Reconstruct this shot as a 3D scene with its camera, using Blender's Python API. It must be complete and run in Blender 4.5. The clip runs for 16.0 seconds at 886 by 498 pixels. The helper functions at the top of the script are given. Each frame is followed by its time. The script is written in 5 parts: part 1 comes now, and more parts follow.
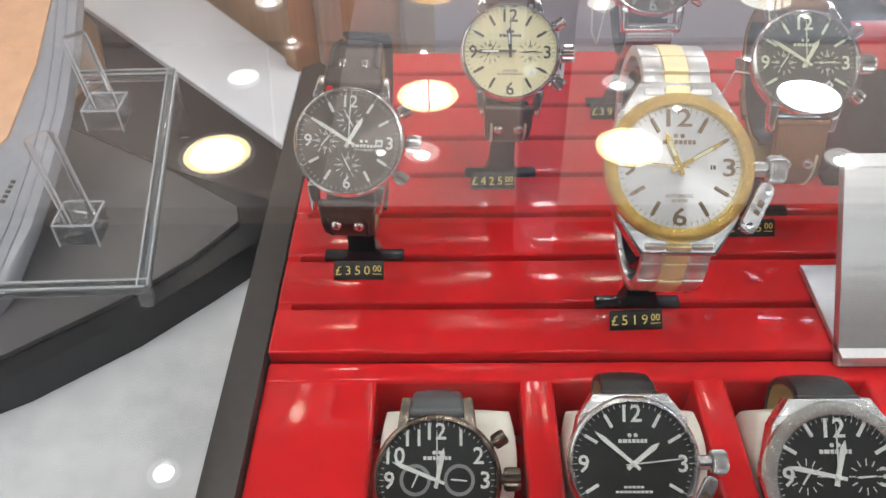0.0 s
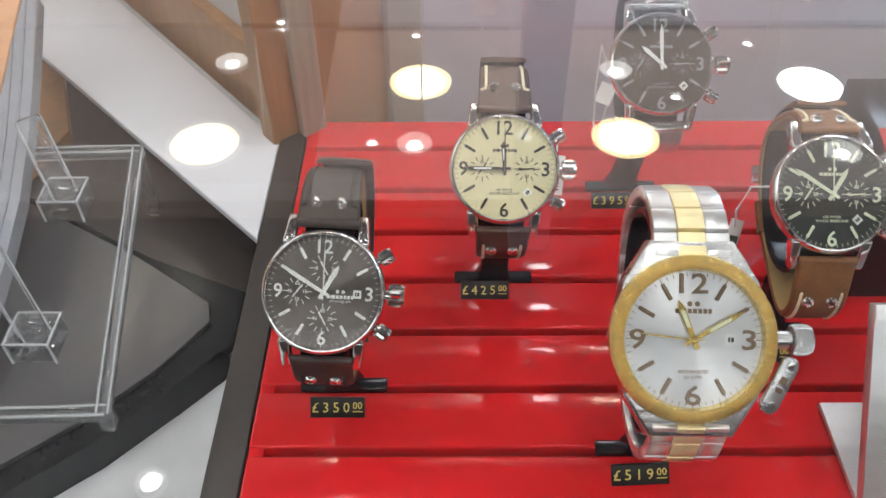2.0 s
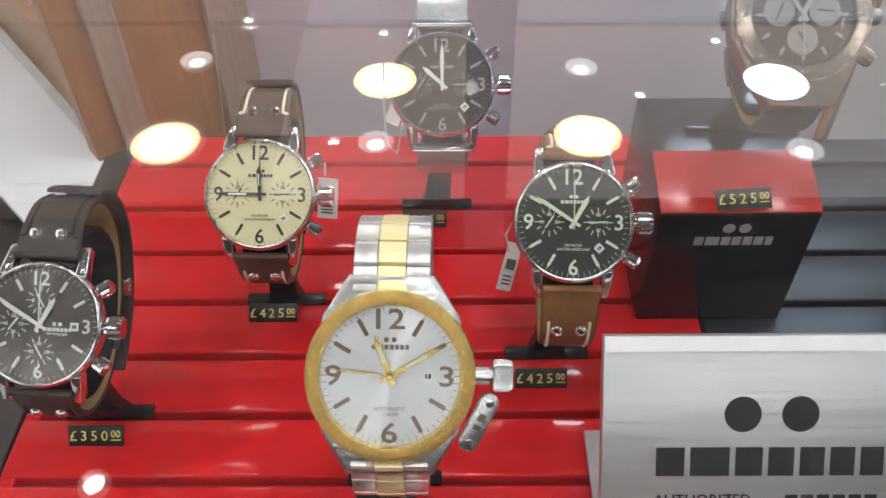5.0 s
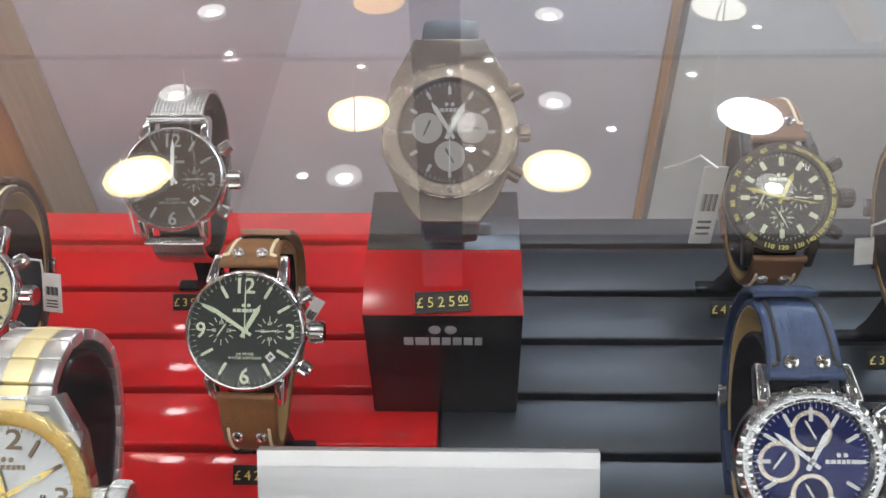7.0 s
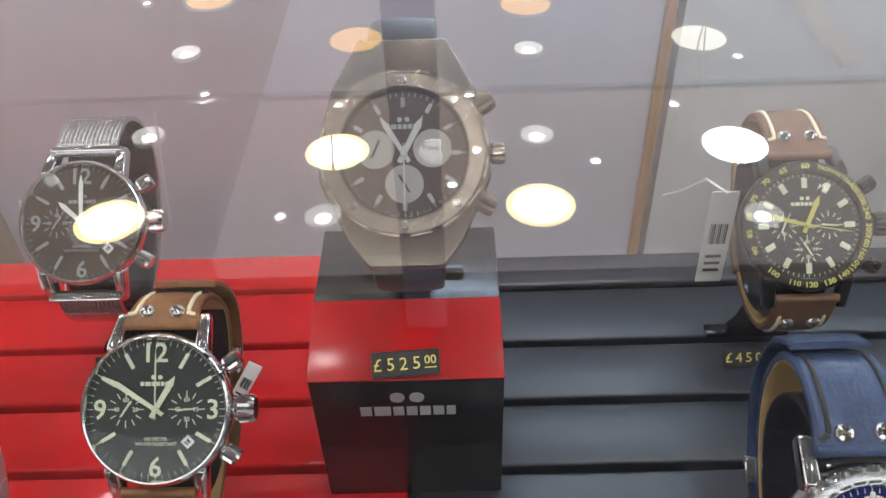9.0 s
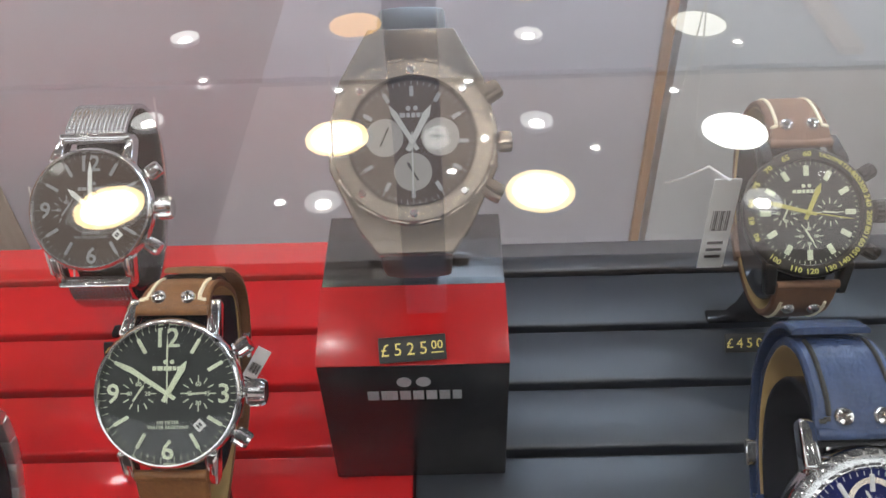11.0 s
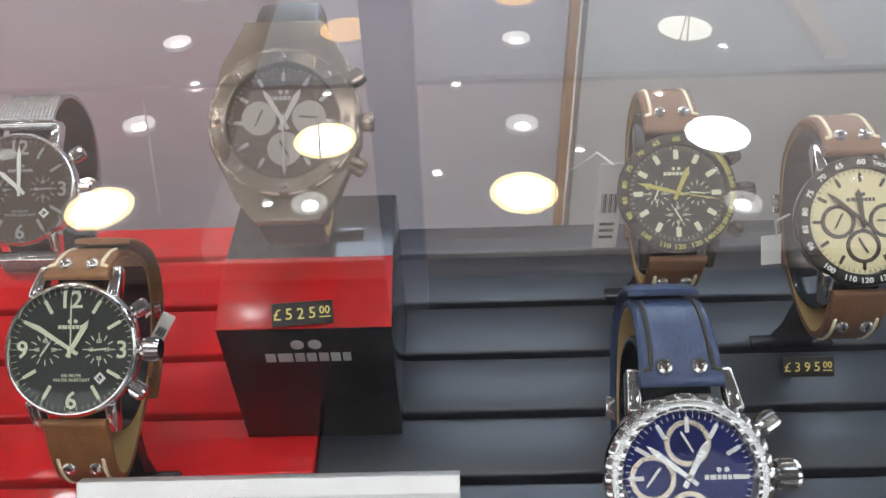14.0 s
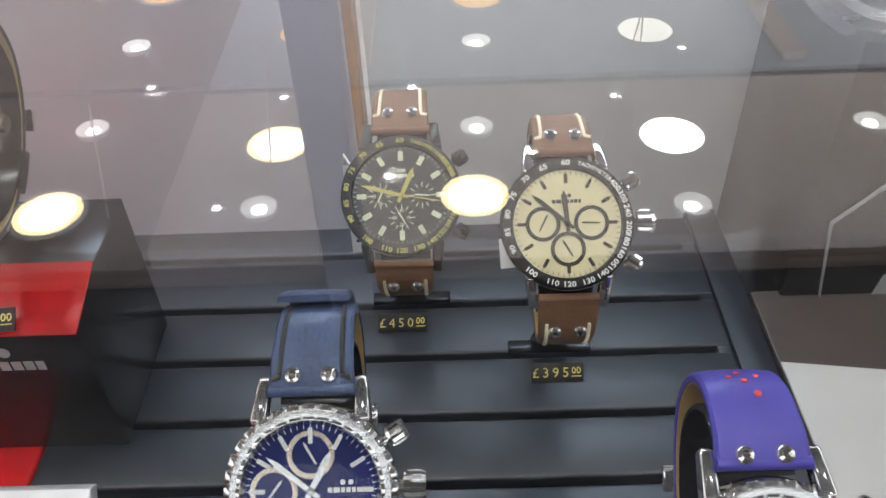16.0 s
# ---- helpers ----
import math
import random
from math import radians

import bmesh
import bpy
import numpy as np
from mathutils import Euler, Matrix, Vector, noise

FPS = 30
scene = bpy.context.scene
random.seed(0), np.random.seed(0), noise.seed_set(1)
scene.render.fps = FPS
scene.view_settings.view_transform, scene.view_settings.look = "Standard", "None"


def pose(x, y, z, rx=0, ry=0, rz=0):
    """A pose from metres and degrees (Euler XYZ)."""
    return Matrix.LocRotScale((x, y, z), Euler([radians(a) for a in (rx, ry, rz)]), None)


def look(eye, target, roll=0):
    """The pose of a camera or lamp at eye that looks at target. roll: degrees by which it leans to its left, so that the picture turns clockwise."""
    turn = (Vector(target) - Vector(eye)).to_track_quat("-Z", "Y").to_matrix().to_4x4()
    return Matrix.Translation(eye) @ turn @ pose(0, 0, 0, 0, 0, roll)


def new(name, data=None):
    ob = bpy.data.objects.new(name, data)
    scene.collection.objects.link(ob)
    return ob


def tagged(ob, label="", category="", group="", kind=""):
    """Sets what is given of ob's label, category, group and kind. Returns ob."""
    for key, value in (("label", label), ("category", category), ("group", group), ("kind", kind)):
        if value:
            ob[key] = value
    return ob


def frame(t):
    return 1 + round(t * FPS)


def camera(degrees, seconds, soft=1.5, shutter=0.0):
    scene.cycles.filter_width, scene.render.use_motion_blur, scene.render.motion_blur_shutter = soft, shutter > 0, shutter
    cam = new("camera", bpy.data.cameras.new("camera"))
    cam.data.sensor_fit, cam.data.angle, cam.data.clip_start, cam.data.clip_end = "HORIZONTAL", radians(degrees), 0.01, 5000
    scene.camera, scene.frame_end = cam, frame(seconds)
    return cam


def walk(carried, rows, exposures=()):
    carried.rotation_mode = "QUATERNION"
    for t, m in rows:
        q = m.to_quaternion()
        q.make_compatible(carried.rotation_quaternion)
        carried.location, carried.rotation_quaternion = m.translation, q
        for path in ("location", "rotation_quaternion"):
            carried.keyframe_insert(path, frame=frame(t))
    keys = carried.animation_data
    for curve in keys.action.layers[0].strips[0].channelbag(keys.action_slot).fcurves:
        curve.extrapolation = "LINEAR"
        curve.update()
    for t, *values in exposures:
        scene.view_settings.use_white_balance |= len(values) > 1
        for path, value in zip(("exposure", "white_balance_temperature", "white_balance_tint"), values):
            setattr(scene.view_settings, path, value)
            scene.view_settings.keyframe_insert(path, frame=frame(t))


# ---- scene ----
cam = camera(56.2, 16.0)
PATH = [
    (0, (0.003, 0.007, 1.148), (-0.019, 1.482, -0.203), -0.9),
    (0.4, (0.003, 0.026, 1.165), (-0.012, 1.49, -0.198), -0.7),
    (0.5, (0.003, 0.032, 1.164), (-0.007, 1.502, -0.192), -0.5),
    (1, (0.006, 0.063, 1.174), (0.001, 1.479, -0.239), -0.3),
    (1.5, (0.006, 0.08, 1.182), (-0.005, 1.496, -0.231), -0.5),
    (2, (0.006, 0.083, 1.177), (-0.002, 1.498, -0.237), -0.4),
    (2.5, (0.007, 0.084, 1.176), (-0.005, 1.491, -0.245), -0.6),
    (3, (0.007, 0.084, 1.175), (-0.008, 1.486, -0.251), -0.7),
    (3.5, (0.006, 0.085, 1.171), (-0.009, 1.486, -0.255), -0.7),
    (4, (0.041, 0.085, 1.176), (0.035, 1.486, -0.252), -0.4),
    (4.1, (0.051, 0.084, 1.179), (0.037, 1.484, -0.249), -0.7),
    (4.2, (0.06, 0.086, 1.176), (0.059, 1.487, -0.251), -0.2),
    (6.4, (0.188, 0.102, 1.197), (0.138, 1.509, -0.224), -1.6),
    (6.5, (0.198, 0.103, 1.197), (0.145, 1.52, -0.213), -1.5),
    (7, (0.242, 0.121, 1.205), (0.179, 1.559, -0.183), -1.7),
    (7.5, (0.251, 0.164, 1.187), (0.187, 1.602, -0.201), -1.8),
    (8, (0.252, 0.176, 1.171), (0.179, 1.625, -0.206), -2.6),
    (8.5, (0.249, 0.165, 1.17), (0.206, 1.686, -0.128), -2.5),
    (9, (0.249, 0.168, 1.165), (0.219, 1.668, -0.158), -2.3),
    (11.5, (0.246, 0.164, 1.168), (0.219, 1.641, -0.18), -2.2),
    (12, (0.246, 0.162, 1.168), (0.22, 1.646, -0.173), -2.2),
    (12.5, (0.249, 0.16, 1.169), (0.215, 1.652, -0.163), -2.3),
    (13, (0.248, 0.161, 1.164), (0.224, 1.655, -0.164), -2.1),
    (13.5, (0.248, 0.158, 1.169), (0.231, 1.647, -0.166), -1.8),
    (14, (0.29, 0.136, 1.177), (0.257, 1.622, -0.161), -2.3),
    (14.5, (0.322, 0.125, 1.182), (0.292, 1.611, -0.156), -2.2),
    (15, (0.366, 0.125, 1.178), (0.335, 1.613, -0.158), -2.2),
    (15.2, (0.373, 0.126, 1.178), (0.342, 1.613, -0.158), -2.3),
    (15.5, (0.386, 0.13, 1.173), (0.355, 1.618, -0.163), -2.4),
    (16, (0.404, 0.142, 1.168), (0.38, 1.633, -0.165), -2.4),
]
walk(cam, [(t, look(eye, target, roll)) for t, eye, target, roll in PATH])
GLASS = 1.09           # height of the glass top
CEIL = 2.306           # height of the shop ceiling
TRAY = 0.875           # top of the display trays

# ---- light: the hall's soft light, the recessed downlights built below, and unseen lamps added in the bulkhead ----

world = bpy.data.worlds.new("hall_light")
scene.world = world
scene.view_settings.exposure = 0.18
world.use_nodes = True
bg = world.node_tree.nodes["Background"]
bg.inputs["Color"].default_value = (0.94, 0.95, 1.0, 1)
bg.inputs["Strength"].default_value = 2.1
LAMP_BIG, LAMP_SMALL, LAMP_FRONT, LED = 8.5, 30.0, 78.0, 15.0


# ---- materials ----
def mat(name, color, rough=0.5, metal=0.0, vary=0.08, scale=60.0, bump=0.0, bump_scale=400.0, coat=0.0, stretch=None, rough_vary=0.1, spec=0.5, emit=None, strength=0.0):
    """A procedural surface: two scales of colour noise, gloss that varies, fine relief."""
    m = bpy.data.materials.new(name)
    m.use_nodes = True
    nt = m.node_tree
    p = nt.nodes["Principled BSDF"]
    tex = nt.nodes.new("ShaderNodeTexCoord")
    mp = nt.nodes.new("ShaderNodeMapping")
    mp.inputs["Scale"].default_value = stretch or (1, 1, 1)
    nt.links.new(tex.outputs["Object"], mp.inputs["Vector"])
    n1 = nt.nodes.new("ShaderNodeTexNoise")
    n1.inputs["Scale"].default_value = scale
    n1.inputs["Detail"].default_value = 5
    n2 = nt.nodes.new("ShaderNodeTexNoise")
    n2.inputs["Scale"].default_value = scale * 9
    n2.inputs["Detail"].default_value = 3
    for n in (n1, n2):
        nt.links.new(mp.outputs[0], n.inputs["Vector"])
    add = nt.nodes.new("ShaderNodeMath")
    add.operation = "ADD"
    nt.links.new(n1.outputs["Fac"], add.inputs[0])
    nt.links.new(n2.outputs["Fac"], add.inputs[1])
    ramp = nt.nodes.new("ShaderNodeMapRange")
    ramp.inputs["From Min"].default_value, ramp.inputs["From Max"].default_value = 0.7, 1.3
    ramp.inputs["To Min"].default_value, ramp.inputs["To Max"].default_value = 1 - vary, 1 + vary
    nt.links.new(add.outputs[0], ramp.inputs["Value"])
    mul = nt.nodes.new("ShaderNodeVectorMath")
    mul.operation = "SCALE"
    mul.inputs[0].default_value = color
    nt.links.new(ramp.outputs[0], mul.inputs["Scale"])
    nt.links.new(mul.outputs[0], p.inputs["Base Color"])
    rr = nt.nodes.new("ShaderNodeMapRange")
    rr.inputs["To Min"].default_value, rr.inputs["To Max"].default_value = max(0.0, rough - rough_vary * rough), rough + rough_vary * rough
    nt.links.new(n1.outputs["Fac"], rr.inputs["Value"])
    nt.links.new(rr.outputs[0], p.inputs["Roughness"])
    p.inputs["Metallic"].default_value = metal
    p.inputs["Coat Weight"].default_value = coat
    p.inputs["Coat Roughness"].default_value = 0.03
    p.inputs["Specular IOR Level"].default_value = spec
    if bump:
        nb = nt.nodes.new("ShaderNodeTexNoise")
        nb.inputs["Scale"].default_value = bump_scale
        nb.inputs["Detail"].default_value = 4
        nt.links.new(mp.outputs[0], nb.inputs["Vector"])
        b = nt.nodes.new("ShaderNodeBump")
        b.inputs["Strength"].default_value = bump
        b.inputs["Distance"].default_value = 0.0006
        nt.links.new(nb.outputs["Fac"], b.inputs["Height"])
        nt.links.new(b.outputs[0], p.inputs["Normal"])
    if emit:
        p.inputs["Emission Color"].default_value = (*emit, 1)
        p.inputs["Emission Strength"].default_value = strength
    return m


def sunray(m):
    """Turns a metallic surface into a brushed sunray finish round its own axis."""
    nt = m.node_tree
    p = nt.nodes["Principled BSDF"]
    t = nt.nodes.new("ShaderNodeTangent")
    t.direction_type, t.axis = "RADIAL", "Z"
    p.inputs["Anisotropic"].default_value = 0.85
    p.inputs["Anisotropic Rotation"].default_value = 0.25
    nt.links.new(t.outputs[0], p.inputs["Tangent"])
    return m


def glass_material(name, tint=(1, 1, 1), rough=0.0, ior=1.5):
    m = bpy.data.materials.new(name)
    m.use_nodes = True
    nt = m.node_tree
    nt.nodes.remove(nt.nodes["Principled BSDF"])
    g = nt.nodes.new("ShaderNodeBsdfGlass")
    g.inputs["Color"].default_value = (*tint, 1)
    g.inputs["Roughness"].default_value = rough
    g.inputs["IOR"].default_value = ior
    nt.links.new(g.outputs[0], nt.nodes["Material Output"].inputs["Surface"])
    return m


def glow_material(name, color, strength):
    m = bpy.data.materials.new(name)
    m.use_nodes = True
    nt = m.node_tree
    nt.nodes.remove(nt.nodes["Principled BSDF"])
    e = nt.nodes.new("ShaderNodeEmission")
    e.inputs["Color"].default_value = (*color, 1)
    e.inputs["Strength"].default_value = strength
    nt.links.new(e.outputs[0], nt.nodes["Material Output"].inputs["Surface"])
    return m


def crystal_material():
    """A thin watch glass: clear, with the gloss of its front face."""
    m = bpy.data.materials.new("watch_crystal")
    m.use_nodes = True
    nt = m.node_tree
    nt.nodes.remove(nt.nodes["Principled BSDF"])
    t = nt.nodes.new("ShaderNodeBsdfTransparent")
    g = nt.nodes.new("ShaderNodeBsdfGlossy")
    g.inputs["Roughness"].default_value = 0.02
    f = nt.nodes.new("ShaderNodeFresnel")
    f.inputs["IOR"].default_value = 1.45
    x = nt.nodes.new("ShaderNodeMixShader")
    nt.links.new(f.outputs[0], x.inputs[0])
    nt.links.new(t.outputs[0], x.inputs[1])
    nt.links.new(g.outputs[0], x.inputs[2])
    nt.links.new(x.outputs[0], nt.nodes["Material Output"].inputs["Surface"])
    return m


def acrylic_material(name, milky, ior):
    """Clear acrylic: see-through, with strong gloss and milky diffuse mixed in for bright edges."""
    m = crystal_material()
    m.name = name
    nt = m.node_tree
    nt.nodes["Fresnel"].inputs["IOR"].default_value = ior
    out = nt.nodes["Material Output"]
    mix = nt.nodes.new("ShaderNodeMixShader")
    mix.inputs[0].default_value = milky
    d = nt.nodes.new("ShaderNodeBsdfDiffuse")
    d.inputs["Color"].default_value = (0.88, 0.90, 0.94, 1)
    nt.links.new(nt.nodes["Mix Shader"].outputs[0], mix.inputs[1])
    nt.links.new(d.outputs[0], mix.inputs[2])
    nt.links.new(mix.outputs[0], out.inputs["Surface"])
    return m


M = {}
M["red"] = mat("red_lacquer", (0.56, 0.013, 0.016), 0.075, vary=0.06, scale=14, coat=0.0, bump=0.05, bump_scale=260)
M["black_tray"] = mat("black_satin_tray", (0.011, 0.015, 0.024), 0.38, spec=1.0, vary=0.15, scale=20, bump=0.05, bump_scale=900)
M["tray_side"] = mat("dark_brown_side", (0.035, 0.028, 0.025), 0.45, vary=0.15, scale=30)
# Red darkened for the shade that lies down between the slats.
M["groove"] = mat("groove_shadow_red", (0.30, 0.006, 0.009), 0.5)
M["steel"] = mat("polished_steel", (0.80, 0.79, 0.77), 0.10, 1.0, vary=0.04, scale=200)
M["steel_brushed"] = mat("brushed_steel", (0.70, 0.70, 0.70), 0.27, 1.0, vary=0.08, scale=90, bump=0.25, bump_scale=500, stretch=(0.05, 1, 1))
M["gold"] = mat("gold_plating", (0.83, 0.60, 0.20), 0.24, 1.0, vary=0.06, scale=120)
M["steel_dark"] = sunray(mat("warm_brushed_steel", (0.31, 0.26, 0.21), 0.22, 1.0, vary=0.08, scale=90, bump=0.2, bump_scale=500))
M["steel_facet"] = mat("cut_steel_facet", (0.52, 0.45, 0.38), 0.20, 1.0, vary=0.08, scale=120)
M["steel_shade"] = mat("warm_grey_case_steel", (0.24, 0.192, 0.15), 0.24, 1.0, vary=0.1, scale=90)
M["gold_link"] = mat("satin_gold_link", (0.88, 0.76, 0.45), 0.46, 0.6, vary=0.06, scale=150, bump=0.3, bump_scale=1500)
M["steel_link"] = mat("satin_steel_link", (0.82, 0.82, 0.83), 0.30, 0.9, vary=0.05, scale=150)
M["gold_knurl"] = mat("knurled_gold", (0.88, 0.71, 0.36), 0.24, 1.0, vary=0.05, scale=150)
M["steel_knurl"] = mat("knurled_steel", (0.72, 0.71, 0.69), 0.24, 1.0, vary=0.05, scale=150)
M["mesh"] = mat("woven_steel_mesh", (0.68, 0.68, 0.69), 0.22, 1.0, vary=0.06, scale=300)
M["black_metal"] = mat("black_plated_steel", (0.025, 0.024, 0.023), 0.28, 0.6, vary=0.1, scale=150)
M["dial_choc"] = sunray(mat("sunray_chocolate_dial", (0.065, 0.044, 0.032), 0.38, 0.55, vary=0.12, scale=40))
M["dial_brown"] = sunray(mat("sunray_brown_dial", (0.20, 0.175, 0.16), 0.30, 0.85, vary=0.12, scale=40))
M["dial_cream"] = mat("cream_dial", (0.74, 0.68, 0.43), 0.5, vary=0.03, scale=60)
M["dial_black"] = mat("black_dial", (0.022, 0.024, 0.023), 0.35, vary=0.12, scale=80)
M["dial_green"] = mat("dark_green_dial", (0.024, 0.027, 0.025), 0.35, vary=0.12, scale=80)
M["dial_silver"] = sunray(mat("silver_sunray_dial", (0.74, 0.75, 0.76), 0.38, 0.75, vary=0.05, scale=50))
M["dial_blue"] = sunray(mat("blue_dial", (0.005, 0.011, 0.10), 0.30, 0.7, vary=0.12, scale=80))
M["white_paint"] = mat("white_marking", (0.82, 0.83, 0.80), 0.5, vary=0.02, scale=300)
M["lume"] = mat("pale_green_lume", (0.72, 0.78, 0.58), 0.55, vary=0.03, scale=300)
M["dark_mark"] = mat("dark_brown_marking", (0.035, 0.028, 0.020), 0.45, vary=0.05, scale=300)
M["bronze_mark"] = mat("bronze_marking", (0.24, 0.17, 0.11), 0.30, 0.6, vary=0.05, scale=300)
M["yellow_mark"] = mat("yellow_marking", (0.56, 0.52, 0.14), 0.5, vary=0.03, scale=300)
M["red_mark"] = mat("red_marking", (0.65, 0.05, 0.03), 0.5, vary=0.03, scale=300)
M["leather_dark"] = mat("dark_brown_leather", (0.036, 0.023, 0.018), 0.48, vary=0.22, scale=120, bump=0.5, bump_scale=900)
M["leather_black"] = mat("black_leather", (0.022, 0.019, 0.018), 0.38, vary=0.2, scale=120, bump=0.5, bump_scale=900)
M["leather_choc"] = mat("chocolate_leather", (0.075, 0.036, 0.023), 0.46, vary=0.22, scale=120, bump=0.5, bump_scale=900)
M["leather_tan"] = mat("tan_leather", (0.185, 0.076, 0.022), 0.52, vary=0.25, scale=110, bump=0.5, bump_scale=900)
M["leather_brown"] = mat("mid_brown_leather", (0.145, 0.066, 0.031), 0.55, vary=0.22, scale=110, bump=0.5, bump_scale=900)
M["leather_blue"] = mat("blue_grained_leather", (0.034, 0.054, 0.120), 0.26, vary=0.15, scale=140, bump=0.8, bump_scale=700)
M["leather_purple"] = mat("violet_leather", (0.045, 0.034, 0.28), 0.42, vary=0.08, scale=120, bump=0.4, bump_scale=900)
M["rubber"] = mat("black_rubber", (0.02, 0.021, 0.024), 0.5, vary=0.1, scale=120)
M["leather_grey"] = mat("grey_strap", (0.07, 0.075, 0.082), 0.45, vary=0.12, scale=120, bump=0.4, bump_scale=900)
M["lining"] = mat("pale_leather_lining", (0.42, 0.28, 0.11), 0.6, vary=0.12, scale=120)
M["thread"] = mat("cream_thread", (0.72, 0.64, 0.46), 0.7, vary=0.08, scale=300)
M["thread_dark"] = mat("dark_thread", (0.02, 0.018, 0.016), 0.7, vary=0.08, scale=300)
M["stand_black"] = mat("black_gloss_plastic", (0.010, 0.010, 0.013), 0.14, vary=0.1, scale=100)
M["tag_black"] = mat("black_price_plate", (0.012, 0.011, 0.010), 0.35, vary=0.1, scale=200)
M["tag_gold"] = mat("gold_print", (0.78, 0.62, 0.17), 0.4, vary=0.03, scale=300)
M["paper"] = mat("white_paper", (0.80, 0.80, 0.78), 0.7, vary=0.03, scale=100)
M["sub_grey"] = mat("pale_grey_subdial", (0.30, 0.28, 0.26), 0.4, vary=0.05, scale=200)
M["card"] = mat("grey_white_card", (0.46, 0.45, 0.44), 0.6, vary=0.04, scale=60)
M["reflector"] = glow_material("spot_reflector_glow", (1.0, 0.97, 0.94), 2.6)
M["ink"] = mat("black_ink", (0.02, 0.02, 0.02), 0.6, vary=0.05, scale=300)
M["string"] = mat("white_string", (0.78, 0.77, 0.74), 0.7, vary=0.05, scale=300)
M["pillow"] = mat("cream_suede_pillow", (0.70, 0.66, 0.58), 0.85, vary=0.05, scale=90, bump=0.3, bump_scale=1500)
M["box_black"] = mat("black_coated_card", (0.008, 0.007, 0.008), 0.20, vary=0.15, scale=40, bump=0.04, bump_scale=1500)
M["box_red"] = mat("red_coated_card", (0.42, 0.009, 0.010), 0.22, vary=0.08, scale=40, coat=0.3)
M["grey_print"] = mat("grey_print", (0.30, 0.30, 0.31), 0.4, vary=0.04, scale=200)
M["alu"] = mat("brushed_aluminium", (0.74, 0.74, 0.75), 0.36, 0.75, vary=0.10, scale=26, bump=0.35, bump_scale=420, stretch=(0.04, 1, 1))
M["alu_edge"] = mat("cut_aluminium_edge", (0.86, 0.86, 0.87), 0.4, 0.4, vary=0.04, scale=100)
M["marble"] = mat("white_marble_laminate", (0.56, 0.57, 0.59), 0.25, vary=0.12, scale=7)
M["plinth_grey"] = mat("grey_metallic_laminate", (0.15, 0.143, 0.147), 0.30, 0.45, vary=0.04, rough_vary=0.02, scale=6)
M["plinth_black"] = mat("black_rim", (0.014, 0.014, 0.016), 0.25, vary=0.1, scale=30)
M["brown_board"] = mat("dark_taupe_board", (0.060, 0.048, 0.044), 0.30, vary=0.08, scale=25)
M["white_board"] = mat("white_board", (0.64, 0.64, 0.675), 0.45, vary=0.03, scale=20)
M["back_white"] = mat("pale_back_panel", (0.50, 0.475, 0.53), 0.5, vary=0.03, scale=9)
M["back_white2"] = mat("pale_side_panel", (0.56, 0.56, 0.56), 0.5, vary=0.05, scale=9, bump=0.15, bump_scale=500)
M["wood"] = mat("walnut_veneer", (0.34, 0.165, 0.060), 0.36, vary=0.22, scale=30, stretch=(1, 1, 0.08))
M["wood_light"] = mat("oak_batten", (0.33, 0.26, 0.20), 0.45, vary=0.15, scale=30, stretch=(1, 1, 0.08))
M["acrylic"] = acrylic_material("clear_acrylic", 0.01, 1.15)
M["acrylic_line"] = acrylic_material("acrylic_edge_glint", 0.28, 1.5)
M["acrylic_edge"] = acrylic_material("polished_acrylic_edge", 0.045, 1.55)
M["frosted"] = mat("pearl_plastic", (0.30, 0.31, 0.35), 0.25, vary=0.08, scale=20, coat=0.4)
M["peach"] = mat("peach_reflection", (0.68, 0.37, 0.20), 0.35, vary=0.12, scale=12, coat=0.4)
M["glass"] = glass_material("clear_float_glass", (0.985, 0.995, 0.99), 0.0, 1.58)
M["crystal"] = crystal_material()
M["ceiling"] = mat("ceiling_paint", (0.84, 0.75, 0.71), 0.8, vary=0.02, scale=4)
M["ceiling_blue"] = mat("cool_ceiling_paint", (0.74, 0.77, 0.84), 0.8, vary=0.02, scale=4)
M["bulkhead"] = mat("dark_bulkhead_paint", (0.030, 0.029, 0.033), 0.6, vary=0.1, scale=6)
M["trim_brown"] = mat("brown_trim", (0.20, 0.15, 0.12), 0.5, vary=0.1, scale=20)
M["pillar"] = mat("dark_blue_grey_pillar", (0.22, 0.22, 0.27), 0.5, vary=0.05, scale=10)
M["ceiling_gap"] = mat("shadow_gap_paint", (0.42, 0.40, 0.41), 0.7, vary=0.05, scale=6)
# Darker tone puts the weaker light of the left ceiling into the colour.
M["ceiling_dimmed"] = mat("dimmed_ceiling_paint", (0.40, 0.34, 0.31), 0.8, vary=0.04, scale=4)
M["floor"] = mat("pale_floor_tile", (0.74, 0.70, 0.66), 0.35, vary=0.06, scale=3)
M["wall"] = mat("pale_wall_paint", (0.62, 0.60, 0.58), 0.7, vary=0.03, scale=3)
M["cabinet"] = mat("dark_counter_front", (0.06, 0.045, 0.04), 0.4, vary=0.12, scale=12)
M["lamp_warm"] = glow_material("downlight_glow", (1.0, 0.74, 0.40), LAMP_BIG * 0.95)
M["lamp_core"] = glow_material("downlight_core_glow", (1.0, 0.95, 0.84), LAMP_BIG * 1.7)
M["lamp_cool"] = glow_material("cool_downlight_glow", (1.0, 0.97, 0.94), LAMP_BIG * 1.6)
M["lamp_amber"] = glow_material("amber_downlight_glow", (1.0, 0.62, 0.32), LAMP_BIG * 0.32)
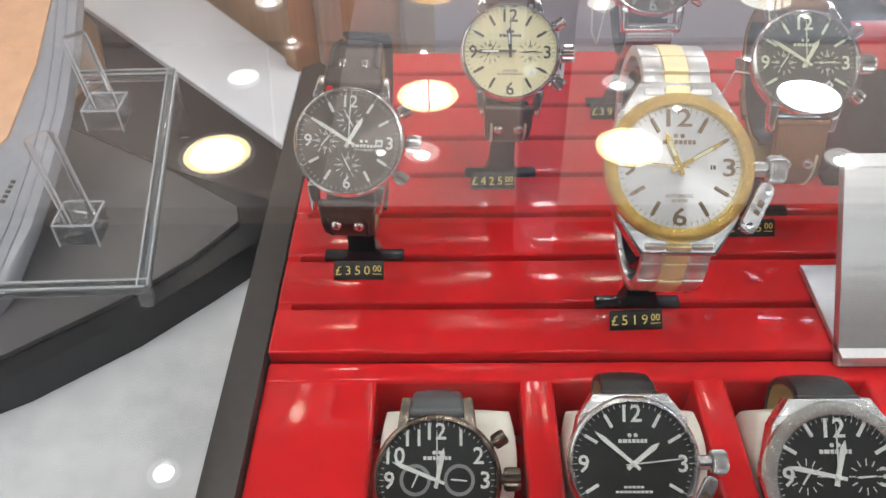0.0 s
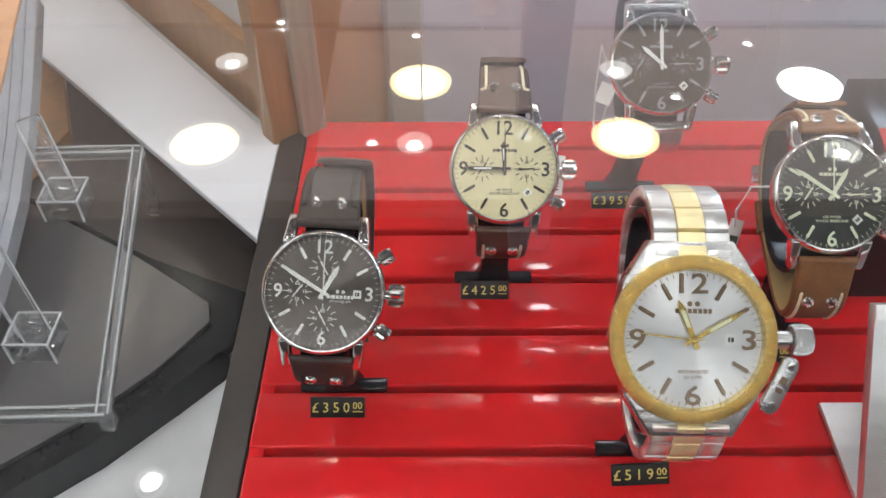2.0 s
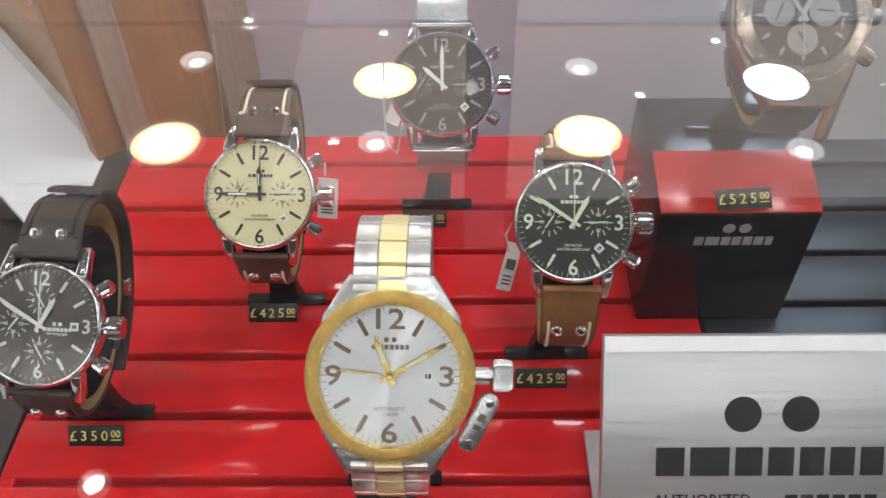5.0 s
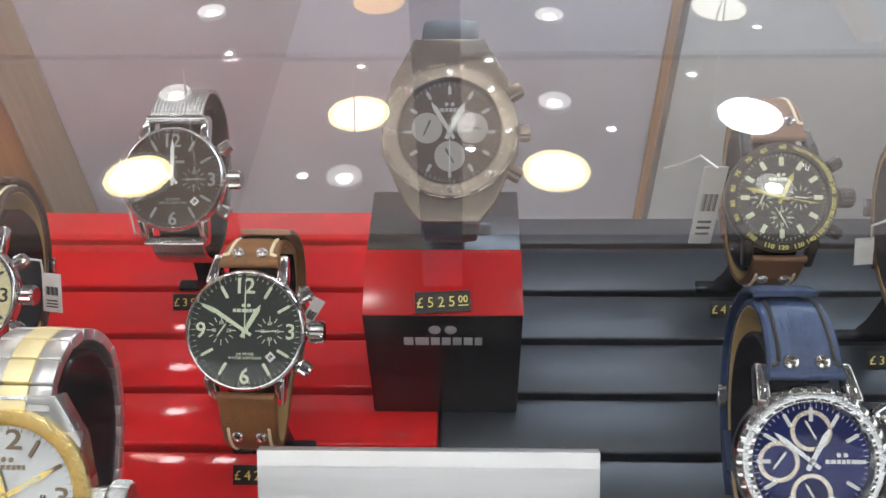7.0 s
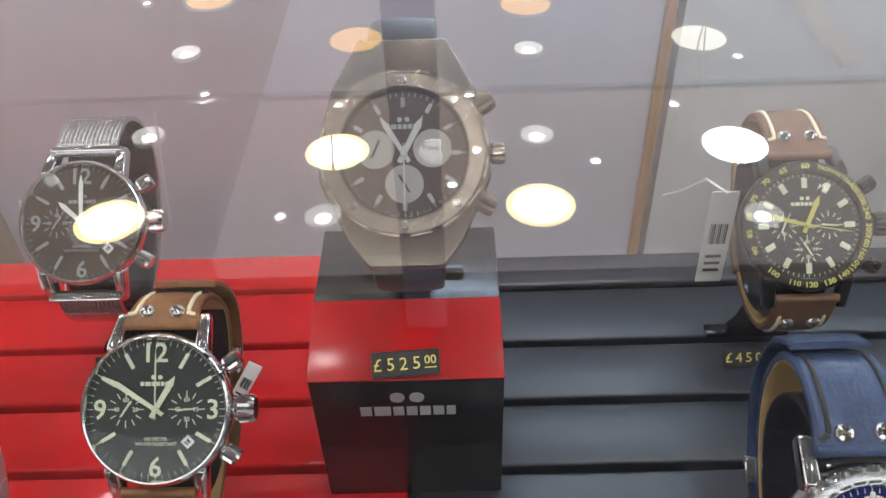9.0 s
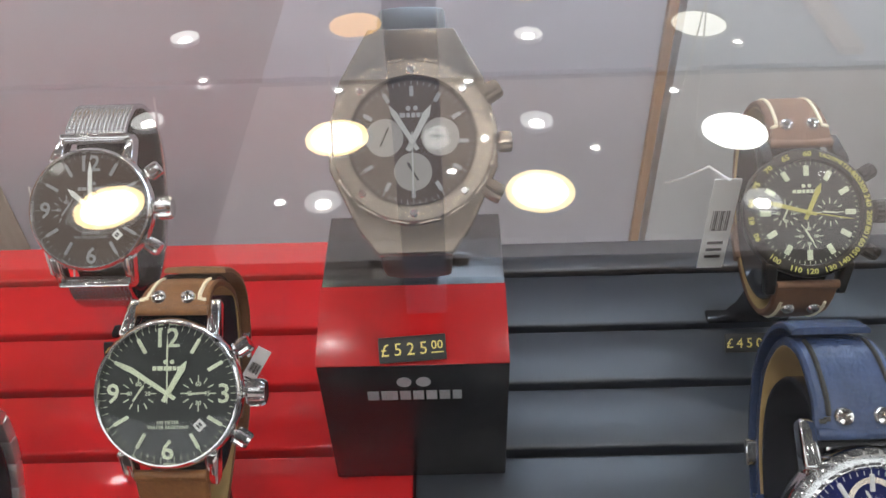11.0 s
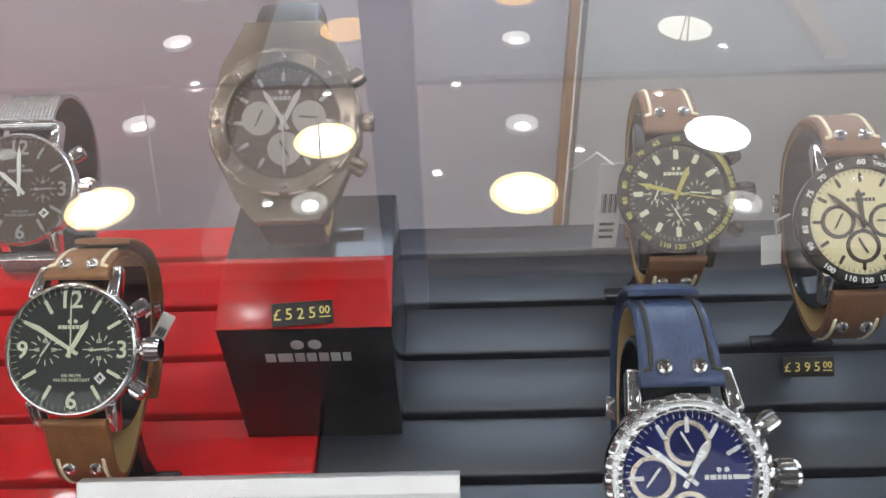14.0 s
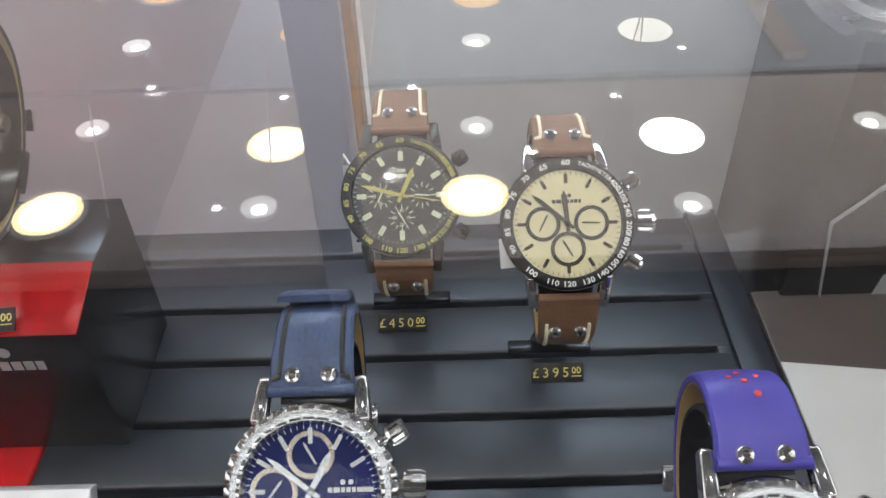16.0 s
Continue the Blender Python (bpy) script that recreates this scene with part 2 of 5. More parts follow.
M["lamp_dim"] = glow_material("dim_downlight_glow", (1.0, 0.97, 0.88), LAMP_BIG * 0.36)
M["lamp_spot"] = glow_material("spot_glow", (1.0, 0.98, 0.95), LAMP_SMALL)
M["lamp_front"] = glow_material("added_bulkhead_lamp_glow", (1.0, 0.985, 0.97), LAMP_FRONT)
M["led_spot"] = glow_material("led_module_glow", (0.95, 0.97, 1.0), LED * 1.3)
M["led"] = glow_material("cool_led_strip_glow", (0.66, 0.80, 1.0), LED)
M["lamp_ring"] = mat("white_lamp_ring", (0.82, 0.81, 0.80), 0.4, vary=0.02, scale=40)
M["wire"] = mat("pale_wire", (0.85, 0.78, 0.68), 0.4, 0.2, vary=0.05, scale=40)


# ---- mesh helpers ----
def part(name, bm, material, parent=None, label="", m=None, smooth=True):
    """Links a bmesh as one mesh object, under a thing or a part if given."""
    me = bpy.data.meshes.new(name)
    bmesh.ops.recalc_face_normals(bm, faces=bm.faces)
    bm.to_mesh(me)
    bm.free()
    return linked(name, me, material, parent, label, m, smooth)


def linked(name, me, material, parent=None, label="", m=None, smooth=True):
    if material and not me.materials:
        me.materials.append(material)
    if smooth and me.polygons and not me.polygons[0].use_smooth:
        me.polygons.foreach_set("use_smooth", [True] * len(me.polygons))
        me.set_sharp_from_angle(angle=radians(32))
    ob = new(name, me)
    if parent:
        ob.parent = parent
    if m is not None:
        ob.matrix_basis = m
    if label:
        ob["label"] = label
    return ob


def empty(name, m, label, category, group="", kind=""):
    ob = new(name)
    ob.empty_display_size = 0.01
    ob.matrix_basis = m
    return tagged(ob, label, category, group, kind)


def box(bm, c, s, bevel=0.0, m=None, seg=2):
    """Adds a bevelled block with centre c and size s."""
    r = bmesh.ops.create_cube(bm, size=1.0)
    vs = r["verts"]
    for v in vs:
        v.co = Vector((v.co.x * s[0] + c[0], v.co.y * s[1] + c[1], v.co.z * s[2] + c[2]))
    if bevel:
        es = list({e for v in vs for e in v.link_edges})
        q = bmesh.ops.bevel(bm, geom=es, offset=bevel, segments=seg, profile=0.5, affect="EDGES")
        vs = list({v for f in q["faces"] for v in f.verts} | {v for v in vs if v.is_valid})
    if m is not None:
        bmesh.ops.transform(bm, matrix=m, verts=vs)
    return bm


def block(c, s, bevel=0.0, m=None, seg=2):
    return box(bmesh.new(), c, s, bevel, m, seg)


def lathe(profile, n=64, bm=None, m=None, close=False):
    """A body of revolution round z from (radius, height) pairs."""
    bm = bm or bmesh.new()
    rings = []
    made = []
    for r, z in profile:
        if r < 1e-7:
            ring = [bm.verts.new((0, 0, z))]
        else:
            ring = [bm.verts.new((r * math.cos(2 * math.pi * i / n), r * math.sin(2 * math.pi * i / n), z)) for i in range(n)]
        rings.append(ring)
        made += ring
    pairs = list(zip(rings, rings[1:])) + ([(rings[-1], rings[0])] if close else [])
    for a, b in pairs:
        for i in range(n):
            j = (i + 1) % n
            if len(a) == 1 and len(b) == 1:
                continue
            if len(a) == 1:
                bm.faces.new((a[0], b[i], b[j]))
            elif len(b) == 1:
                bm.faces.new((a[i], a[j], b[0]))
            else:
                bm.faces.new((a[i], a[j], b[j], b[i]))
    if m is not None:
        bmesh.ops.transform(bm, matrix=m, verts=made)
    return bm


def prism(points, z0, z1, bevel=0.0):
    """An upright prism over a plan outline."""
    bm = bmesh.new()
    low = [bm.verts.new((x, y, z0)) for x, y in points]
    top = [bm.verts.new((x, y, z1)) for x, y in points]
    bm.faces.new(low[::-1])
    cap = bm.faces.new(top)
    n = len(points)
    for i in range(n):
        j = (i + 1) % n
        bm.faces.new((low[i], low[j], top[j], top[i]))
    if bevel:
        bmesh.ops.bevel(bm, geom=list(cap.edges), offset=bevel, segments=3, profile=0.5, affect="EDGES")
    return bm


def smooth_path(points, per=6):
    """A smooth curve (Catmull-Rom) through control points in the plane."""
    out = []
    p = [points[0]] + list(points) + [points[-1]]
    for i in range(1, len(p) - 2):
        for k in range(per):
            t = k / per
            a, b, c, d = (np.array(p[i + q], float) for q in (-1, 0, 1, 2))
            out.append(tuple(0.5 * (2 * b + (c - a) * t + (2 * a - 5 * b + 4 * c - d) * t * t + (3 * b - a - 3 * c + d) * t ** 3)))
    out.append(tuple(points[-1]))
    return out


def normals_2d(path):
    out = []
    for i in range(len(path)):
        a, b = np.array(path[max(0, i - 1)]), np.array(path[min(len(path) - 1, i + 1)])
        d = (b - a) / (np.linalg.norm(b - a) + 1e-9)
        out.append((-d[1], d[0]))
    return out


def ribbon(path, widths, thick, crown=0.0, bm=None):
    """A strap along a path in the y-z plane, wide along x, with rounded edges and a slightly raised middle."""
    bm = bm or bmesh.new()
    ns = normals_2d(path)
    rings = []
    for (y, z), (ny, nz), w in zip(path, ns, widths):
        h = w / 2
        sec = [(-h, -thick * 0.5), (-h, thick * 0.15), (-h * 0.93, thick * 0.5), (-h * 0.5, thick * 0.5 + crown), (0, thick * 0.5 + crown * 1.2), (h * 0.5, thick * 0.5 + crown), (h * 0.93, thick * 0.5), (h, thick * 0.15), (h, -thick * 0.5)]
        rings.append([bm.verts.new((x, y + ny * o, z + nz * o)) for x, o in sec])
    k = len(rings[0])
    for a, b in zip(rings, rings[1:]):
        for i in range(k):
            j = (i + 1) % k
            bm.faces.new((a[i], a[j], b[j], b[i]))
    bm.faces.new(rings[0][::-1])
    bm.faces.new(rings[-1])
    return bm


def tube(points, radius, n=6, bm=None):
    """A thin round wire through points in space."""
    bm = bm or bmesh.new()
    pts = [Vector(p) for p in points]
    rings = []
    for i, p in enumerate(pts):
        d = (pts[min(i + 1, len(pts) - 1)] - pts[max(i - 1, 0)]).normalized()
        u = d.cross(Vector((0.31, 0.2, 0.93))).normalized()
        v = d.cross(u)
        rings.append([bm.verts.new(p + radius * (math.cos(2 * math.pi * k / n) * u + math.sin(2 * math.pi * k / n) * v)) for k in range(n)])
    for a, b in zip(rings, rings[1:]):
        for i in range(n):
            bm.faces.new((a[i], a[(i + 1) % n], b[(i + 1) % n], b[i]))
    bm.faces.new(rings[0][::-1])
    bm.faces.new(rings[-1])
    return bm


TEXTS = {}


def text_mesh(body, size, depth=0.00015, bold=0.0):
    """Built-in lettering as a mesh centred on its origin."""
    key = (body, round(size, 6), bold)
    if key in TEXTS:
        return TEXTS[key]
    cu = bpy.data.curves.new("lettering", "FONT")
    cu.body, cu.size, cu.extrude, cu.offset = body, size, depth, bold * size
    cu.resolution_u = 2
    ob = bpy.data.objects.new("lettering", cu)
    scene.collection.objects.link(ob)
    dg = bpy.context.evaluated_depsgraph_get()
    me = bpy.data.meshes.new_from_object(ob.evaluated_get(dg))
    bpy.data.objects.remove(ob)
    bpy.data.curves.remove(cu)
    co = np.empty(len(me.vertices) * 3)
    me.vertices.foreach_get("co", co)
    co = co.reshape(-1, 3)
    mid = (co.max(0) + co.min(0)) / 2
    co[:, :2] -= mid[:2]
    me.vertices.foreach_set("co", co.ravel())
    me.materials.clear()
    TEXTS[key] = me
    return me


def lettering(name, body, size, material, parent, m, bold=0.0, label=""):
    me = text_mesh(body, size, bold=bold).copy()
    me.materials.append(material)
    return linked(name, me, material, parent, label, m, smooth=False)


def bars(widths, height, gap, bm=None, x0=0.0, y0=0.0, z=0.0):
    """A row of plain bars that stands for lettering."""
    bm = bm or bmesh.new()
    total = sum(widths) + gap * (len(widths) - 1)
    x = x0 - total / 2
    for w in widths:
        box(bm, (x + w / 2, y0, z), (w, height, 0.0002))
        x += w + gap
    return bm


# ---- watches ----
LOOP = [(1.10, -0.14), (1.42, -0.24), (1.80, -0.62), (1.86, -1.20), (1.50, -1.80), (0.70, -2.12), (-0.30, -2.10), (-1.10, -1.75), (-1.50, -1.15), (-1.45, -0.58), (-1.10, -0.16)]
TOP_SIDE, LOW_SIDE = 9, 52


def tilt(c, tau=45.0, yaw=0.0, spin=0.0):
    return Matrix.Translation(c) @ pose(0, 0, 0, 0, 0, yaw) @ pose(0, 0, 0, tau, 0, 0) @ pose(0, 0, 0, 0, 0, spin)


def clock(deg, r):
    """The place at an angle clockwise from twelve."""
    a = radians(deg)
    return r * math.sin(a), r * math.cos(a)


def hand(parent, name, R, deg, length, width, z, material, inlay=None):
    bm = bmesh.new()
    pts = [(-width * 0.35, -0.12), (width * 0.35, -0.12), (width * 0.5, length * 0.78), (0, length), (-width * 0.5, length * 0.78)]
    lo = [bm.verts.new((x * R, y * R, 0)) for x, y in pts]
    hi = [bm.verts.new((x * R, y * R, 0.012 * R)) for x, y in pts]
    bm.faces.new(lo[::-1])
    bm.faces.new(hi)
    for i in range(5):
        bm.faces.new((lo[i], lo[(i + 1) % 5], hi[(i + 1) % 5], hi[i]))
    h = part(name, bm, material, parent, m=pose(0, 0, z, 0, 0, -deg), smooth=False)
    if inlay:
        part("inlay", block((0, length * 0.52 * R, 0.0125 * R), (width * 0.55 * R, length * 0.42 * R, 0.006 * R)), inlay, h, smooth=False)
    return h


def knob(parent, name, R, deg, r0, radius, length, material, teeth=16, cap=True, z=-0.13):
    """A fluted crown or push-piece that sticks out at an angle from twelve."""
    bm = bmesh.new()
    n = teeth * 2
    prof = [(0.45, 0.0), (0.45, 0.25), (0.9, 0.30), (1.0, 0.42), (1.0, 0.85), (0.85, 1.0), (0.0, 1.0)]
    rings = []
    for pr, pz in prof:
        if pr == 0:
            rings.append([bm.verts.new((0, 0, pz * length))])
            continue
        ring = []
        for i in range(n):
            f = 1.0 if (i % 2 or pr < 0.8) else 0.88
            a = 2 * math.pi * i / n
            ring.append(bm.verts.new((pr * radius * f * math.cos(a), pr * radius * f * math.sin(a), pz * length)))
        rings.append(ring)
    for a, b in zip(rings, rings[1:]):
        for i in range(n):
            j = (i + 1) % n
            bm.faces.new((a[i], a[j], b[0]) if len(b) == 1 else (a[i], a[j], b[j], b[i]))
    x, y = clock(deg, r0)
    k = part(name, bm, material, parent, m=Matrix.Translation((x, y, z * R)) @ pose(0, 0, 0, 0, 0, -deg) @ pose(0, 0, 0, -90, 0, 0), smooth=False)
    return k


def knurled_ring(R, prof, n=900, rows=64):
    """A bezel whose sloping top is cut into small diamonds."""
    rs = np.array([p[0] for p in prof])[::-1]
    zs = np.array([p[1] for p in prof])[::-1]
    t = np.concatenate([[0], np.cumsum(np.hypot(np.diff(rs), np.diff(zs)))])
    u = np.linspace(0, t[-1], rows)
    rr, zz = np.interp(u, t, rs), np.interp(u, t, zs)
    fade = np.clip((rr - 0.82) / 0.015, 0, 1) * np.clip((0.99 - rr) / 0.015, 0, 1) * (np.arange(rows) < np.argmax(rr))
    th = np.arange(n) / n * 2 * np.pi
    v = np.pi * u / 0.050
    bump = np.minimum(np.abs(np.cos(60 * th[None, :] + v[:, None])), np.abs(np.cos(60 * th[None, :] - v[:, None])))
    h = 0.030 * fade[:, None] * (bump - 0.5)
    bm = bmesh.new()
    vs = [[bm.verts.new((R * rr[i] * math.cos(a), R * rr[i] * math.sin(a), R * (zz[i] + h[i, k]))) for k, a in enumerate(th)] for i in range(rows)]
    for i in range(rows - 1):
        for k in range(n):
            q = (k + 1) % n
            bm.faces.new((vs[i][k], vs[i + 1][k], vs[i + 1][q], vs[i][q]))
    return bm


def mesh_band(path, width, cell, depth):
    """A woven band: a fine lattice of raised cells along a path in the y-z plane."""
    pts = np.array(path)
    seg = np.linalg.norm(np.diff(pts, axis=0), axis=1)
    cum = np.concatenate([[0], np.cumsum(seg)])
    ns, nx = int(cum[-1] / cell * 4), int(width / cell * 4)
    s = np.linspace(0, cum[-1], ns)
    ys, zs = np.interp(s, cum, pts[:, 0]), np.interp(s, cum, pts[:, 1])
    nrm = normals_2d(list(zip(ys, zs)))
    bm = bmesh.new()
    grid = []
    for i in range(ns):
        row = []
        for k in range(nx + 1):
            x = (k / nx - 0.5) * width
            h = depth * math.cos(math.pi * (s[i] / cell + x / cell)) * math.cos(math.pi * (s[i] / cell - x / cell))
            row.append(bm.verts.new((x, ys[i] + nrm[i][0] * (h + depth), zs[i] + nrm[i][1] * (h + depth))))
        for x in (width / 2, -width / 2):
            row.append(bm.verts.new((x, ys[i] - nrm[i][0] * depth * 3, zs[i] - nrm[i][1] * depth * 3)))
        grid.append(row)
    for a, b in zip(grid, grid[1:]):
        for k in range(len(a)):
            q = (k + 1) % len(a)
            bm.faces.new((a[k], a[q], b[q], b[k]))
    return bm


def along(path, i):
    ns = normals_2d(path)
    return path[i], ns[i]


def strap_matrix(path, i, x=0.0, lift=0.0):
    (y, z), (ny, nz) = along(path, i)
    return Matrix.Translation((x, y + ny * lift, z + nz * lift)) @ pose(0, 0, 0, math.degrees(math.atan2(-ny, nz)), 0, 0)


def leather_strap(w, R, path, width, material, thread=None, rivets=1.42, thick=0.10, keeper=True, lining=True, tail=True, aside=0.0, low=-1.36):
    """A strap round the cuff: rivets at that height over the middle of the dial, stitched edges, and the loose tail that curls over it."""
    n = len(path)
    wd = [width * (1.0 - 0.14 * math.sin(math.pi * i / (n - 1))) for i in range(n)]
    s = part("strap", ribbon(path, wd, thick * R, 0.022 * R), material, w)
    # the rolled ends round the spring bars
    for q in (0, n - 1):
        part("rolled_end", tube([(-width * 0.49, path[q][0], path[q][1] + 0.01 * R), (0, path[q][0], path[q][1] + 0.012 * R), (width * 0.49, path[q][0], path[q][1] + 0.01 * R)], thick * 0.72 * R, 12), material, s)
    ns = normals_2d(path)
    if lining:
        inner = [(y - ny * thick * 0.62 * R, z - nz * thick * 0.62 * R) for (y, z), (ny, nz) in zip(path, ns)]
        part("lining", ribbon(inner, [q * 0.97 for q in wd], thick * 0.24 * R), M["lining"], s, "pale leather lining of the strap")
    if tail:
        outer = [(y + ny * 0.19 * R, z + nz * 0.19 * R) for (y, z), (ny, nz) in zip(path, ns)][13:n - 20]
        part("tail", ribbon(outer, [q * 0.97 for q in wd[13:n - 20]], thick * 0.75 * R, 0.01 * R), material, s, "loose end of the strap", Matrix.Translation((aside * R, 0, 0)))
    first = next((i for i in range(n) if path[i][0] >= (rivets or 1.42) * R), 7)
    last = n - 1 - next(i for i in range(n) if path[n - 1 - i][0] <= low * R)
    if thread:
        bm = bmesh.new()
        for side in (-1, 1):
            for i in range(2, n - 2):
                if first + 9 < i < last - 9:
                    continue
                if i < first or i > last:
                    continue
                x = side * wd[i] * 0.37
                for h in (0, 0.5):
                    a, b = strap_matrix(path, i), strap_matrix(path, i + 1)
                    m = strap_matrix(path, i, 0, thick * 0.5 * R) if h == 0 else a.lerp(b, 0.5) @ Matrix.Translation((0, 0, thick * 0.5 * R))
                    box(bm, (x, 0, 0.012 * R), (0.050 * R, 0.092 * R, 0.04 * R), 0.012 * R, m @ pose(0, 0, 0, 0, 0, side * 9), 1)
            # the short run of stitches out to the edge below the rivets
            for k in range(2):
                box(bm, (side * wd[first] * (0.39 + 0.05 * k), (-0.02 - 0.02 * k) * R, 0.012 * R), (0.075 * R, 0.05 * R, 0.04 * R), 0.012 * R, strap_matrix(path, first, 0, thick * 0.5 * R), 1)
        part("stitching", bm, thread, s, "cream stitching" if thread is M["thread"] else "dark stitching", smooth=False)["kind"] = "stuff"
    if rivets:
        for i in (first, last):
            for side in (-1, 1):
                m = strap_matrix(path, i, side * wd[i] * 0.21, (thick * 0.5 + 0.015) * R)
                rv = part("rivet", lathe([(0.02 * R, 0.045 * R), (0.05 * R, 0.065 * R), (0.085 * R, 0.05 * R), (0.105 * R, 0.02 * R), (0.11 * R, 0.0)], 16, m=m), M["steel"], s, "polished steel rivet")
                part("screw_slot", block((0, 0, 0.05 * R), (0.11 * R, 0.022 * R, 0.022 * R), 0, m @ pose(0, 0, 0, 0, 0, 40 + 70 * side)), M["steel_dark"], rv, smooth=False)
    if keeper:
        i = n // 2 + 6
        part("keeper", ribbon(path[i - 2:i + 3], [width * 0.98] * 5, thick * 2.1 * R), material, s)
        part("buckle", block((0, 0, 0), (width * 1.12, 0.34 * R, 0.10 * R), 0.03 * R, strap_matrix(path, n // 2 + 1, 0, thick * 0.6 * R)), M["steel"], w, "polished steel buckle")
    return s


def bracelet(w, R, path, width, outer, centre):
    """A three-row metal bracelet of single links."""
    pts = np.array(path)
    seg = np.linalg.norm(np.diff(pts, axis=0), axis=1)
    cum = np.concatenate([[0], np.cumsum(seg)])
    pitch = 0.30 * R
    count = int(cum[-1] / pitch)
    me_o = me_c = None
    b = empty("bracelet", Matrix(), "two-tone steel and gold link bracelet", "")
    del b["label"]
    b.parent = w
    for k in range(count + 1):
        s = k * cum[-1] / count
        i = min(int(np.searchsorted(cum, s)), len(path) - 2)
        i = max(i, 1)
        f = (s - cum[i - 1]) / max(seg[i - 1], 1e-9)
        y, z = pts[i - 1] * (1 - f) + pts[i] * f
        d = pts[i] - pts[i - 1]
        ang = math.degrees(math.atan2(d[1], d[0]))
        m = Matrix.Translation((0, y, z)) @ pose(0, 0, 0, ang, 0, 0)
        if me_o is None:
            o = part("link", block((0, 0, 0), (width * 0.315, pitch * 0.985, 0.15 * R), 0.022 * R, seg=2), outer, b, m=m @ Matrix.Translation((-width * 0.345, 0, 0)))
            c = part("centre_link", block((0, 0, 0.012 * R), (width * 0.37, pitch * 0.985, 0.15 * R), 0.018 * R, seg=2), centre, b, "gold centre link", m=m)
            me_o, me_c = o.data, c.data
        else:
            linked("link", me_o, None, b, m=m @ Matrix.Translation((-width * 0.345, 0, 0)), smooth=False)
            linked("centre_link", me_c, None, b, "gold centre link", m=m, smooth=False)
        linked("link", me_o, None, b, m=m @ Matrix.Translation((width * 0.345, 0, 0)), smooth=False)
    return b


def watch(label, c, R, dial, marks, tau=45.0, yaw=0.0, spin=0.0, case=None, bezel="plain", bezel_mat=None, numerals=("12", "3", "6", "9"), strap=("leather", None, None), width=1.0,
          subdials=(), sub_style="ticks", sub_mat=None, hands=(30, -60, None), hand_mat=None, inlay=None, crown="fluted", pushers=True, lines=True, logo=True, hexcase=None, loop=None, date=None, group="watches on the display stands", baton=(0.61, 0.83), num=0.36, ring_mat=None, rise=1.0, rivets=1.42, wide=1.0, fat=0.050, sub_text=(), mark_at=(0.0, 0.33), away=0.155, aside=None, minute=0.76, drop=1.0):
    case = case or M["steel"]
    bezel_mat = bezel_mat or case
    w = empty("wristwatch", tilt(c, tau, yaw, spin), label, "wristwatch", group)
    di = {"plain": 0.895, "knurled": 0.80, "tachy": 0.80, "screws": 0.755, "fluted": 0.745}[bezel]
    # case
    if hexcase:
        part("case", prism([(x * R, y * R) for x, y in hexcase], -0.34 * R, -0.05 * R, 0.05 * R), case, w)
        part("case_back", lathe([(0.0, -0.40 * R), (0.80 * R, -0.40 * R), (0.84 * R, -0.345 * R), (0.0, -0.345 * R)], 48), case, w)
    else:
        part("case", lathe([(0.0, -0.36 * R), (0.78 * R, -0.36 * R), (0.88 * R, -0.31 * R), (0.965 * R, -0.22 * R), (0.975 * R, -0.09 * R), (0.95 * R, -0.03 * R), (di * R, -0.03 * R)], 72), case, w)
        for sx in (-1, 1):
            for sy in (-1, 1):
                m = Matrix.Translation((sx * (width * 0.5 + 0.075) * R, sy * 0.98 * R, -0.17 * R)) @ pose(0, 0, 0, -sy * 24, 0, sx * sy * 5)
                bm = block((0, 0, 0), (0.19 * R, 0.58 * R, 0.26 * R), 0.055 * R, None, 3)
                for v in bm.verts:
                    f = max(0.0, v.co.y * sy / (0.29 * R))
                    v.co.x *= 1 - 0.22 * f * f
                    v.co.z = v.co.z * (1 - 0.30 * f * f) - 0.05 * R * f * f
                bmesh.ops.transform(bm, matrix=m, verts=bm.verts)
                part("lug", bm, case, w)
    # bezel
    prof = {
        "plain": [(0.985, -0.10), (1.0, -0.06), (1.0, 0.0), (0.975, 0.062), (0.945, 0.09), (0.925, 0.092), (0.912, 0.07), (di, 0.0)],
        "knurled": [(0.985, -0.08), (1.0, -0.03), (0.985, 0.03), (0.93, 0.085), (0.87, 0.095), (0.825, 0.08), (di, 0.0)],
        "fluted": [(0.94, -0.08), (0.96, -0.03), (0.95, 0.03), (0.90, 0.085), (0.83, 0.09), (0.785, 0.08), (di, 0.0)],
        "tachy": [(0.985, -0.07), (1.0, -0.02), (0.985, 0.04), (0.96, 0.06), (0.84, 0.085), (0.815, 0.08), (di, 0.0)],
        "screws": [(0.97, -0.08), (1.0, -0.02), (0.985, 0.06), (0.955, 0.085), (0.80, 0.10), (0.775, 0.08), (di, 0.0)],
    }[bezel]
    bz = part("bezel", knurled_ring(R, prof) if bezel == "knurled" else lathe([(r * R, z * R) for r, z in prof], 96), bezel_mat, w)
    if bezel == "tachy":
        scale_at = ((0, "60"), (-22, "65"), (-42, "70"), (-62, "75"), (-80, "80"), (-97, "85"), (-114, "90"), (-142, "100"), (-164, "110"), (180, "120"), (162, "130"), (147, "140"), (134, "150"), (121, "160"), (108, "180"), (96, "200"), (80, "240"), (66, "300"), (53, "400"))
        for a, figure in scale_at:
            x, y = clock(a, 0.90 * R)
